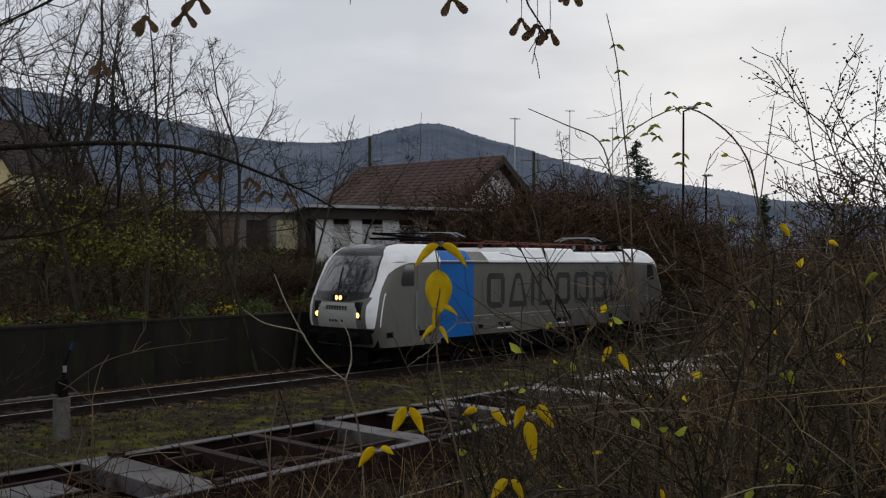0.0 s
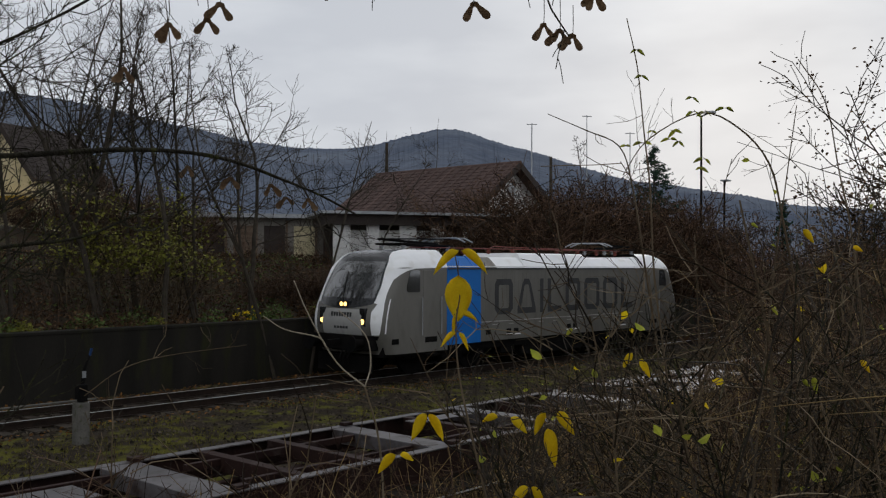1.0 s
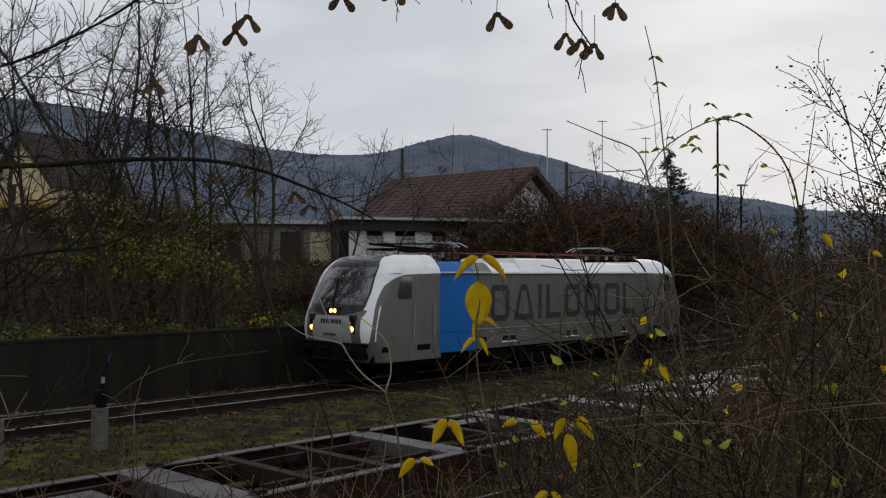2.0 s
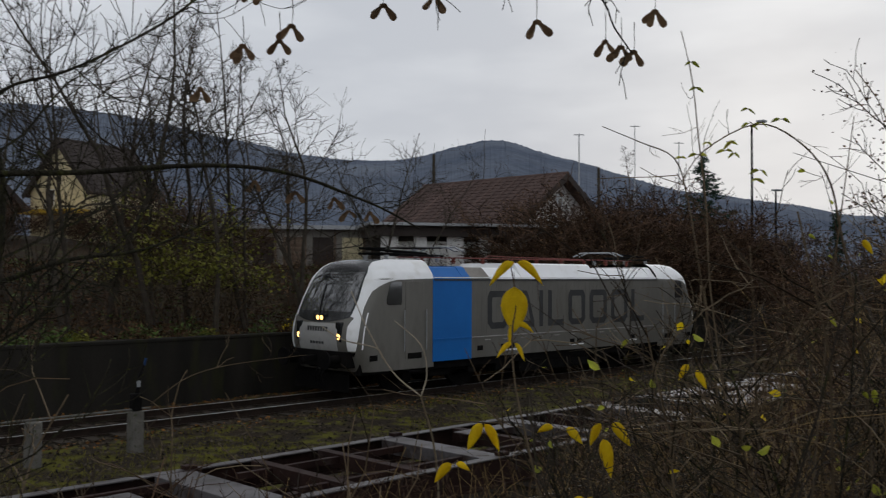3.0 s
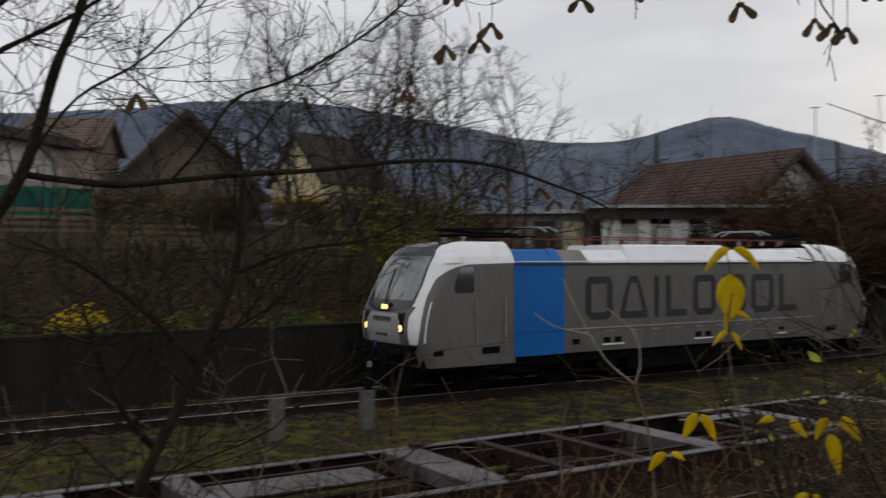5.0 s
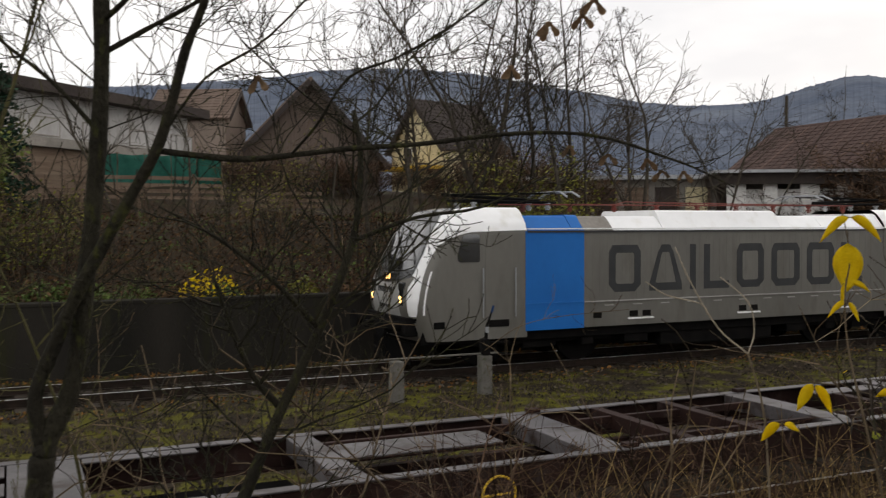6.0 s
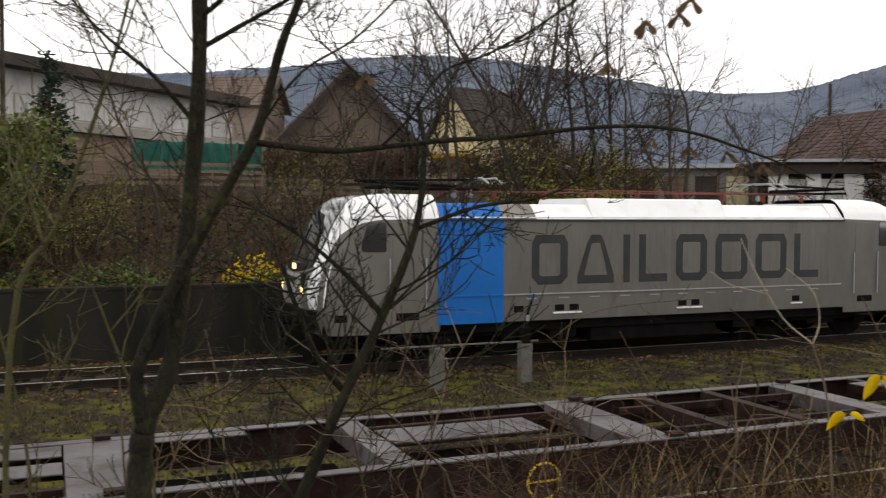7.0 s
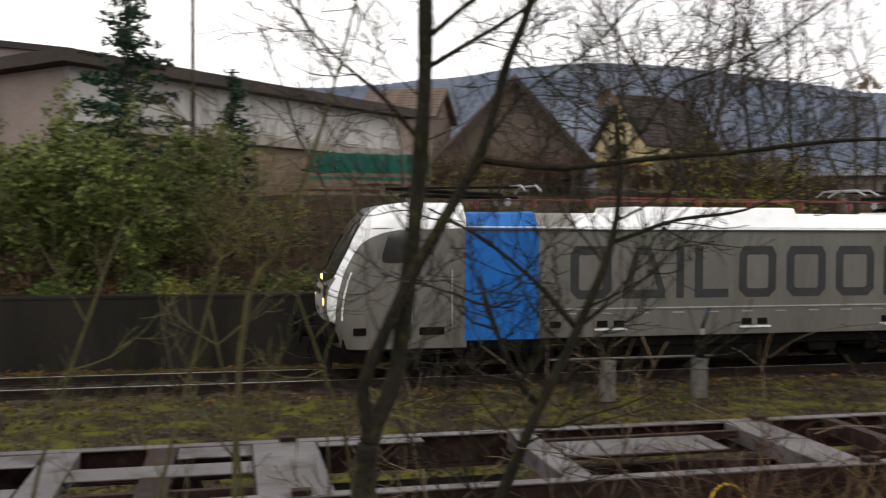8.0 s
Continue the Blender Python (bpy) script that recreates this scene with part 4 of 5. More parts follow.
    bare_tree(x, y, top - ground_z(x, y), (lx, ly), sd, g, stems=st)
x, y = polar(33.5, 44)
bare_tree(x, y, 7.8, (0, 0), 20, 0.06, "slender bare tree among the shrubs", 120)
x, y = polar(42.5, 62)
bare_tree(x, y, 9.8, (0, 0), 21, 0.07, "bare rounded tree behind the house", 0)
x, y = polar(24.2, 50)
bare_tree(x, y, 6.0, (0, 0), 22, 0.07, "bare rounded tree among the shrubs", 0, 0.7)
# dense shrubs: bare reddish thickets behind and beside the track
def shrub(x, y, height, width, seed, n, label, material, leaf_m=None, leaves=0, leaf_size=0.06, thin=0.007, lean=0.55, counts=(7, 4), reach=(0.25, 0.5), bare=0.0):
    sh = empty("shrub", pose(x, y, ground_z(x, y) - 0.05), label, "shrub", "shrubs on the bank")
    s = Sprigs(seed)
    for _ in range(n):
        a, q = s.r.uniform(0, math.tau), s.r.random() ** 0.6
        p = Vector((math.cos(a) * q * width * 0.35, math.sin(a) * q * width * 0.35, 0))
        d = Vector((math.cos(a) * q * lean, math.sin(a) * q * lean, 1))
        s.grow(p, d, height * s.r.uniform(0.6, 1.05), 0.020, 2, counts, 0.14, 0.0, thin, shrink=reach)
    child("twig_mass", s.done("twig_mass", material), sh)["kind"] = "stuff"
    if leaves:
        lv = Sprigs(seed + 1)
        ends = [v for v in s.v[::5] if v[2] > bare * height]
        for _ in range(leaves):
            p = Vector(lv.r.choice(ends))
            p += Vector((lv.r.gauss(0, 0.1), lv.r.gauss(0, 0.1), lv.r.gauss(0, 0.1)))
            lv.flake(p, lv.r.uniform(0.7, 1.3) * leaf_size)
        child("foliage", lv.done("foliage", leaf_m), sh)["kind"] = "stuff"
    return sh


for az, d, h, sd in ((12.6, 13.5, 4.3, 231), (16.0, 14.5, 2.9, 241)):
    x, y = polar(az, d)
    shrub(x, y, h, 1.6, sd, 8, "half-bare tall shrub with small withered leaves", M_bark, M_litter, 4200, 0.05, 0.0055, 0.30, (12, 6), (0.18, 0.36))
rs = random.Random(5)
proto = [shrub(40 + i, 60, 3.4, 3.4, 100 + i, 60, "bare reddish-brown shrub thicket", M_redcane, M_litter, 5000, 0.08, 0.011) for i in range(3)]
spots = [(39.5, 41.5, 0.9), (38.2, 40.5, 1.15), (36.8, 42, 1.25), (35.4, 43, 1.2), (34, 45, 1.3), (32.6, 46, 1.25), (31.2, 49, 1.35), (29.8, 50, 1.3), (28.4, 53, 1.45), (27.2, 55, 1.4), (25.8, 58, 1.5),
         (45.5, 35, 0.45), (50.0, 34.5, 0.3), (37.4, 44, 1.3), (33.2, 50, 1.4), (30.4, 54, 1.5)]
spots += [(az, 13.4 / math.sin(radians(az)) + (k % 3) * 0.9, 1.0 + 0.1 * (k % 4)) for k, az in enumerate((22.0, 20.0, 18.2, 16.4, 14.6, 12.8))]
spots += [(64.6, 46, 0.5), (62.6, 46, 0.75), (61, 45, 0.75), (70.4, 45, 0.5), (73.5, 44, 0.45), (76.5, 46, 0.5), (58.5, 40, 0.8)]
for i, (az, d, tall) in enumerate(spots):
    x, y = polar(az, d)
    c = copy_thing(proto[i % 3], pose(x, y, ground_z(x, y) - 0.1, 0, 0, rs.uniform(0, 360)))
    c.scale = (1.3, 1.3, tall * rs.uniform(0.9, 1.08)) if tall > 0.8 else (0.9, 0.9, tall)
for i, ob in enumerate(proto):
    x, y = polar((38.9, 35, 29.2)[i], 47)
    ob.matrix_basis = pose(x, y, ground_z(x, y) - 0.1)
# green and yellow bushes
for az, d, h, w_, m, n, sz, lab in ((59.9, 29.0, 3.7, 2.0, M_olive, 2300, 0.12, "olive-green leafy bush on the bank"), (57.6, 29.5, 3.1, 1.4, M_olive, 800, 0.12, "olive-green leafy bush on the bank"),
                                    (62.8, 29.0, 3.2, 1.8, M_olive, 700, 0.10, "olive-green leafy bush on the bank"), (97.6, 25.6, 4.1, 3.8, M_hedge, 20000, 0.13, "dense dark green evergreen bush"),
                                    (102, 25, 4.2, 4.4, M_hedge, 22000, 0.13, "dense dark green evergreen bush"), (93.6, 26, 2.8, 1.8, M_hedge, 2600, 0.12, "yellow-green leafy bush on the bank"),
                                    (89.5, 26.5, 2.4, 2.4, M_olive, 1200, 0.09, "yellow-green leafy bush on the bank"), (75.5, 31, 3.4, 2.2, M_olive, 700, 0.09, "olive-green leafy bush on the bank")):
    x, y = polar(az, d)
    sh = shrub(x, y, h, w_, int(az * 10), 16, lab, M_cane, m, n, sz, bare=0.42 if az < 64 else 0.0)


def clump(x, y, size, m, label, seed, n=240):
    lv = Sprigs(seed)
    for _ in range(n):
        a, q = lv.r.uniform(0, math.tau), lv.r.random() ** 0.5
        zz = (1 - q * q) * size * 0.9 * lv.r.random()
        lv.flake(Vector((math.cos(a) * q * size, math.sin(a) * q * size * 0.7, 0.08 + zz)), lv.r.uniform(0.06, 0.13))
    st = Sprigs(seed + 1)
    for _ in range(8):
        st.stem(st.wander(Vector((0, 0, -0.05)), Vector((st.r.gauss(0, 0.6), st.r.gauss(0, 0.4), 1)), size * 0.9, 3, 0.15), 0.008, 0.003)
    ob = empty("weed_clump", pose(x, y, ground_z(x, y)), label, "weed", "weeds along the wall")
    child("stalk", st.done("stalk", M_cane), ob)["kind"] = "stuff"
    child("foliage", lv.done("foliage", m), ob)["kind"] = "stuff"
    return ob


x = -8.0
k = 0
rs = random.Random(8)
while x < 24:
    clump(x, 22.78 + rs.uniform(0, 0.65), rs.uniform(0.3, 0.65), (M_ivy, M_litter, M_olive, M_litter)[k % 4 if rs.random() < 0.7 else 0], "low green weed clump above the wall" if k % 4 != 3 else "rusty withered weed clump above the wall", 300 + k)
    x += rs.uniform(0.45, 1.5)
    k += 1
clump(17.3, 23.4, 0.6, M_leafy, "bright yellow-leaved weed above the wall", 390, 150)
clump(4.45, 23.3, 0.85, M_leafy, "bright yellow-leaved weed above the wall", 391, 420)
for k, (x, y, size) in enumerate(((20.6, 23.5, 0.8), (13.6, 23.3, 0.7), (12.0, 23.2, 0.55), (-0.6, 23.1, 0.8), (-2.2, 23.2, 0.9), (-4.0, 23.2, 0.9), (1.4, 23.1, 0.7))):
    clump(x, y, size, M_ivy, "bright green weed clump above the wall", 395 + k, 420)

# undergrowth on the bank behind the wall: stems, leaf litter, ivy
s = Sprigs(41)
for _ in range(2300):
    x, y = s.r.uniform(-12, 32), WALL_Y + 0.5 + 10.5 * s.r.random() ** 1.2
    p = Vector((x, y, ground_z(x, y) - 0.05))
    d = Vector((s.r.gauss(0, 0.35), s.r.gauss(0, 0.35), 1))
    h = s.r.uniform(0.4, 1.5) * (1.5 if s.r.random() < 0.12 else 1)
    s.stem(s.wander(p, d, h, 4, 0.22), 0.009, 0.004)
    for _ in range(2):
        q = p + d.normalized() * h * s.r.uniform(0.3, 0.8)
        s.stem(s.wander(q, Vector((s.r.gauss(0, 1), s.r.gauss(0, 1), 0.7)), h * 0.5, 3, 0.25), 0.006, 0.004)
tagged(new("undergrowth", s.done("undergrowth", M_redcane)), "brown leafless undergrowth covering the bank", "undergrowth", kind="stuff")
for nm, m, n, sz, lab, sd in (("leaf_litter", M_litter, 38000, 0.11, "brown fallen leaves covering the bank", 42), ("ivy", M_ivy, 20000, 0.11, "patchy dark green ivy on the bank", 43)):
    s = Sprigs(sd)
    for _ in range(n):
        x, y = s.r.uniform(-14, 34), WALL_Y + 0.15 + 12 * s.r.random()
        if nm == "ivy" and noise.noise((x * 0.45, y * 0.6, 11)) < 0.08:
            continue
        s.flake(Vector((x, y, ground_z(x, y) + s.r.uniform(0.0, 0.22))), sz * s.r.uniform(0.6, 1.4), 0.5)
    tagged(new(nm, s.done(nm, m)), lab, "leaves", kind="stuff")
s = Sprigs(46)
for _ in range(3200):
    x, y = s.r.uniform(-6, 30), s.r.choice((s.r.uniform(21.4, 22.4), s.r.uniform(21.7, 22.4), s.r.uniform(17.8, 18.7)))
    s.flake(Vector((x, y, ground_z(x, y) + s.r.uniform(0.04, 0.08))), s.r.uniform(0.05, 0.11), 0.25)
M_rustleaf = mat("rusty_fallen_leaves", (0.11, 0.05, 0.015), (0.17, 0.085, 0.025), 3, 0.9, bump=0, rand=0.5)
tagged(new("fallen_leaves", s.done("fallen_leaves", M_rustleaf)), "rusty fallen leaves along the foot of the wall", "leaves", kind="stuff")
# thin grass on the strip between the tracks, litter on the ballast
s = Sprigs(44)
for _ in range(44000):
    x, y = s.r.uniform(-7, 34), s.r.uniform(11.2, 22.2)
    if 18.9 < y < 21.2 or noise.noise((x * 0.35, y * 0.7, 2)) < 0.02 + 0.5 * abs(y - 15.2) / 6 - 0.5 * (1 - smooth_step(3, 13, x)):
        continue
    p = Vector((x, y, ground_z(x, y) + 0.02))
    s.stem([p, p + Vector((s.r.gauss(0, 0.03), s.r.gauss(0, 0.03), s.r.uniform(0.03, 0.11)))], 0.006, 0.001)
tagged(new("grass", s.done("grass", M_grass)), "thin yellowing grass between the tracks", "grass", kind="stuff")
s = Sprigs(45)
for _ in range(30000):
    x, y = s.r.uniform(-6, 36), s.r.uniform(10.9, 22.2)
    if 13 < y < 18.4 and s.r.random() < 0.35:
        continue
    b = len(s.v)
    c = Vector((x, y, (ground_z(x, y) + 0.045) if abs(y - TRACK_Y) > 1.5 else -0.19))
    q = s.r.uniform(0.018, 0.055)
    for k in range(4):
        a = k * math.tau / 4 + s.r.random()
        s.v.append(tuple(c + Vector((math.cos(a) * q, math.sin(a) * q, 0))))
    s.v.append(tuple(c + Vector((0, 0, q * 0.9))))
    s.f += [(b + k, b + (k + 1) % 4, b + 4) for k in range(4)]
M_stone = mat("ballast_stones", (0.030, 0.023, 0.015), (0.062, 0.051, 0.037), 2, 0.95, bump=0, rand=0.85)
tagged(new("ballast", s.done("ballast", M_stone)), "grey-brown ballast stones along the tracks", "gravel", kind="stuff")


# ---- thicket on the near bank ----
def reach_top(az, d):
    """How high the thicket stands towards an azimuth: tall beside the siding, low where the view opens."""
    k, m = smooth_step(20, 27.5, az), smooth_step(33, 39, az)
    return EYE + d * (0.045 * (1 - k) - 0.095 * k * (1 - m) - 0.175 * m)


def thicket(seed, n, area, hmin, r=0.006):
    s = Sprigs(seed)
    made = 0
    while made < n:
        x, y = s.r.uniform(*area[0]), s.r.uniform(*area[1])
        d, az = math.hypot(x, y), math.degrees(math.atan2(y, x))
        if d < 2.9 or az > area[2]:
            continue
        made += 1
        p = Vector((x, y, ground_z(x, y) - 0.05))
        h = max(hmin, (reach_top(az, d) - p.z) * s.r.uniform(0.55, 1.02))
        if s.r.random() < 0.05 and az < 31:
            h *= s.r.uniform(1.1, 1.35)
        pts = s.wander(p, Vector((s.r.gauss(0, 0.25), s.r.gauss(0, 0.25), 1)), h, 7, 0.13, -0.03)
        rr = r * s.r.uniform(0.45, 1.3)
        s.stem(pts, rr, rr * 0.35)
        for _ in range(6):
            i = s.r.randint(1, 6)
            q = s.wander(pts[i], Vector((s.r.gauss(0, 1), s.r.gauss(0, 1), s.r.uniform(-0.2, 0.8))), h * s.r.uniform(0.12, 0.4), 3, 0.25, -0.05)
            s.stem(q, rr * 0.55, rr * 0.25)
            if s.r.random() < 0.6:
                s.stem(s.wander(q[2], Vector((s.r.gauss(0, 1), s.r.gauss(0, 1), s.r.uniform(-0.2, 0.8))), h * 0.14, 2, 0.25), rr * 0.4, rr * 0.2)
    return s


s = thicket(61, 1150, ((2.4, 13), (-1.0, 6.4), 36), 0.5)
tagged(new("bramble_thicket", s.done("bramble_thicket", M_cane)), "dense leafless brown thicket on the near bank", "thicket", kind="stuff")
s2 = thicket(62, 800, ((3.5, 18), (-1.5, 7.2), 35), 0.6)
tagged(new("cane_thicket", s2.done("cane_thicket", M_redcane)), "tall reddish canes on the near bank", "thicket", kind="stuff")
s3 = thicket(63, 420, ((1.2, 6.5), (1.6, 6.8), 70), 0.3, 0.005)
tagged(new("low_stalks", s3.done("low_stalks", M_redcane)), "low brown stalks on the near bank", "thicket", kind="stuff")
s4 = thicket(68, 430, ((2.2, 9), (-0.8, 6.0), 40), 0.4, 0.0036)
tagged(new("pale_stalks", s4.done("pale_stalks", M_straw)), "pale dry stalks standing in the thicket", "thicket", kind="stuff")
s5 = thicket(69, 70, ((2.6, 7), (-0.4, 4.4), 38), 0.8, 0.010)
tagged(new("thick_stems", s5.done("thick_stems", M_bark)), "thicker grey-brown stems standing in the thicket", "thicket", kind="stuff")
s6 = Sprigs(70)
for _ in range(70):
    az, d = s6.r.uniform(14, 36), s6.r.uniform(3.0, 5.5)
    x, y = polar(az, d)
    lo_z = ground_z(x, y) + 0.4
    z = s6.r.uniform(lo_z, max(lo_z + 0.1, reach_top(az, d) + 0.15))
    side = s6.r.choice((-1, 1))
    pts = s6.wander(Vector((x, y, z)), Vector((0.4 * side + s6.r.gauss(0, 0.5), -0.6 * side + s6.r.gauss(0, 0.5), s6.r.uniform(-0.4, 1.1))), s6.r.uniform(0.4, 0.9), 8, 0.2, -0.06)
    s6.stem(pts, 0.0036, 0.0012)
    for k in range(5):
        s6.stem(s6.wander(pts[s6.r.randint(1, 7)], Vector((s6.r.gauss(0, 1), s6.r.gauss(0, 1), s6.r.uniform(-0.3, 0.8))), s6.r.uniform(0.06, 0.25), 3, 0.2), 0.0018, 0.0008)
M_lighttwig = mat("light_brown_twigs", (0.11, 0.083, 0.052), (0.17, 0.135, 0.09), 3, 0.85, bump=0, rand=0.6)
tagged(new("arching_twigs", s6.done("arching_twigs", M_lighttwig)), "light brown twigs arching across the thicket", "thicket", kind="stuff")
# leafless shrubs close by, where the bank falls to the siding
for k, (az, d, top) in enumerate(((65, 4.4, 3.2), (70, 5.0, 3.3), (80, 4.9, 3.0), (87, 4.4, 3.0), (60.5, 5.2, 2.5))):
    x, y = polar(az, d)
    sh = empty("hazel_shrub", pose(x, y, ground_z(x, y) - 0.05), "fine-twigged bare shrub on the near bank", "shrub", "bare shrubs on the near bank")
    for j in range(2):
        s = Sprigs(900 + 10 * k + j)
        s.grow(Vector((s.r.gauss(0, 0.1), s.r.gauss(0, 0.1), 0)), Vector((s.r.gauss(0, 0.35), s.r.gauss(0, 0.35), 1)), (top - ground_z(x, y)) * s.r.uniform(0.7, 1.05), 0.009, 2, (6, 4), 0.2, 0.0, 0.0019, shrink=(0.25, 0.5))
        child("stem", s.done("stem", M_cane), sh)
# upright twiggy bushes standing in the thicket
for k, (az, d, up) in enumerate(((35.5, 3.6, -0.05), (32.5, 3.1, 0.10), (31.0, 4.4, 0.15), (29.0, 3.4, 0.18), (27.0, 4.2, 0.20), (25.5, 3.2, 0.12), (23.5, 3.9, 0.18), (21.5, 3.2, 0.12), (20.0, 4.6, 0.20), (18.0, 3.6, 0.15), (16.0, 4.2, 0.15), (14.5, 3.3, 0.1), (37.5, 4.6, 0.0), (33.8, 5.2, 0.1))):
    x, y = polar(az, d)
    base = ground_z(x, y) - 0.05
    bush = empty("twiggy_bush", pose(x, y, base), "dark upright leafless bush with fine twigs", "bush", "bushes in the thicket")
    for j in range(3):
        s = Sprigs(950 + 10 * k + j)
        s.grow(Vector((s.r.gauss(0, 0.08), s.r.gauss(0, 0.08), 0)), Vector((s.r.gauss(0, 0.16), s.r.gauss(0, 0.16), 1)), (reach_top(az, d) + up - base) * s.r.uniform(0.8, 1.08), 0.0068, 2, (11, 5), 0.15, 0.03, 0.0013, shrink=(0.16, 0.36))
        child("stem", s.done("stem", (M_bark, M_cane, M_mossbark)[(j + k) % 3]), bush)
    lv = Sprigs(990 + k)
    for _ in range(9):
        lv.leaf(Vector(lv.r.choice(s.v[60::7])), lv.r.uniform(0.022, 0.048))
    child("last_leaf_mass", lv.done("last_leaf_mass", M_leafg if k % 3 else M_leafy), bush, "few small yellow-green leaves")["kind"] = "stuff"
s = Sprigs(64)
for _ in range(4200):
    x, y = s.r.uniform(1.3, 9), s.r.uniform(-0.5, 6.6)
    az = math.degrees(math.atan2(y, x))
    if math.hypot(x, y) < 2.7 or az > 62 or (az > 36 and s.r.random() < 0.55):
        continue
    p = Vector((x, y, ground_z(x, y)))
    s.stem(s.wander(p, Vector((s.r.gauss(0, 0.3), s.r.gauss(0, 0.3), 1)), max(0.15, min(s.r.uniform(0.3, 0.95), reach_top(az, math.hypot(x, y)) - p.z)), 4, 0.2, -0.08), 0.0035, 0.0015)
tagged(new("dry_stalks", s.done("dry_stalks", M_straw)), "dry straw-coloured stalks on the near bank", "grass", kind="stuff")
for nm, m, n, sd, lab in (("small_leaves", M_leafg, 380, 65, "few small yellow-green leaves left in the thicket"), ("withered_leaves", M_litter, 500, 66, "withered brown leaves in the thicket"), ("bramble_leaves", M_ivy, 160, 67, "few dark bramble leaves in the thicket")):
    s = Sprigs(sd)
    src = s2.v[::9]
    for _ in range(n):
        s.leaf(Vector(s.r.choice(src)), s.r.uniform(0.022, 0.055))
    tagged(new(nm, s.done(nm, m)), lab, "leaves", kind="stuff")

# ---- near tree, canes and leaves ----
MAIN_STEM = [(0.005, 2.42, 2.60), (0.014, 2.42, 2.69), (0.040, 2.42, 2.76), (0.074, 2.42, 2.83), (0.097, 2.42, 2.93), (0.114, 2.42, 3.08), (0.134, 2.42, 3.25), (0.149, 2.42, 3.42), (0.160, 2.42, 3.58), (0.165, 2.42, 3.74), (0.165, 2.42, 4.05), (0.18, 2.43, 4.5)]
SECOND_STEM = [(0.016, 2.42, 2.71), (-0.002, 2.42, 2.81), (0.009, 2.415, 2.88), (0.045, 2.40, 2.97), (0.097, 2.37, 3.10), (0.157, 2.34, 3.22), (0.220, 2.31, 3.34), (0.276, 2.28, 3.45), (0.310, 2.265, 3.56), (0.345, 2.25, 3.70), (0.397, 2.22, 3.85), (0.46, 2.19, 4.15)]
LONG_BRANCH = [(0.276, 2.285, 3.45), (0.36, 2.26, 3.439), (0.48, 2.20, 3.428), (0.60, 2.14, 3.44), (0.72, 2.08, 3.454), (0.86, 2.01, 3.463), (1.00, 1.94, 3.481), (1.12, 1.88, 3.49), (1.22, 1.83, 3.485), (1.30, 1.79, 3.467), (1.38, 1.75, 3.436), (1.46, 1.71, 3.403), (1.55, 1.67, 3.355)]
UPPER_LIMB = [(0.58, 2.15, 3.44), (0.60, 2.00, 3.50), (0.65, 1.92, 3.60), (0.74, 1.86, 3.64), (0.82, 1.80, 3.69), (0.92, 1.73, 3.77), (1.00, 1.65, 3.87)]
HIGH_TWIG = [(0.86, 1.44, 3.82), (1.07, 1.24, 3.80), (1.18, 1.07, 3.76), (1.25, 0.94, 3.72), (1.24, 0.89, 3.65), (1.23, 0.85, 3.60)]
YOUNG_STEM = [(0.80, 4.14, 1.75), (0.92, 4.15, 2.05), (1.08, 4.14, 2.41), (1.26, 4.12, 2.78), (1.42, 4.10, 3.19), (1.47, 4.12, 3.57), (1.45, 4.16, 3.81)]
YOUNG_FORK = [(1.09, 4.17, 2.41), (0.95, 4.14, 2.58), (0.83, 4.10, 2.85), (0.76, 4.05, 3.04)]
SIDE_STEM = [(-0.32, 2.93, 2.86), (-0.19, 2.94, 3.22), (-0.09, 2.94, 3.51), (-0.02, 2.94, 3.74), (0.05, 2.93, 4.02)]
DEAD_STICK = [(2.21, 2.72, 3.18), (2.25, 2.68, 3.05), (2.33, 2.62, 2.88), (2.40, 2.54, 2.79)]
DEAD_STICK_B = [(2.40, 2.54, 2.79), (2.42, 2.53, 2.87), (2.40, 2.54, 2.98), (2.33, 2.61, 3.07)]
DEAD_STICK_C = [(2.12, 2.78, 3.05), (2.18, 2.73, 3.00), (2.28, 2.66, 2.97), (2.30, 2.64, 2.93)]
DEAD_STICK_D = [(2.40, 2.54, 2.79), (2.48, 2.54, 2.55), (2.54, 2.56, 2.07)]
LEAF_STEM = [(2.33, 2.05, 3.30), (2.33, 2.02, 3.16), (2.31, 2.02, 3.05), (2.30, 2.00, 2.90), (2.31, 1.96, 2.72), (2.34, 1.90, 2.44), (2.35, 1.86, 2.18)]
CANE_A = [(2.83, 1.70, 4.09), (2.85, 1.67, 3.92), (2.86, 1.65, 3.70), (2.87, 1.63, 3.49), (2.88, 1.62, 3.20), (2.90, 1.57, 2.77), (2.92, 1.53, 2.30)]
CANE_B = [(2.76, 1.98, 3.78), (2.84, 1.87, 3.72), (2.90, 1.77, 3.66), (2.92, 1.73, 3.52), (2.94, 1.70, 3.29), (2.97, 1.65, 2.88), (2.99, 1.61, 2.28)]
CANE_C = [(2.74, 1.66, 3.54), (2.80, 1.60, 3.66), (2.91, 1.47, 3.75), (2.99, 1.37, 3.70), (3.05, 1.29, 3.58), (3.09, 1.26, 3.39), (3.14, 1.21, 2.97), (3.18, 1.19, 2.31)]
CANE_D = [(3.17, 1.24, 3.94), (3.20, 1.16, 3.79), (3.21, 1.12, 3.56), (3.23, 1.08, 3.31), (3.24, 1.03, 2.79), (3.25, 0.99, 2.33)]
CANE_E = [(3.26, 1.28, 3.80), (3.25, 1.31, 3.56), (3.23, 1.35, 3.20), (3.21, 1.40, 2.64), (3.20, 1.42, 2.26)]
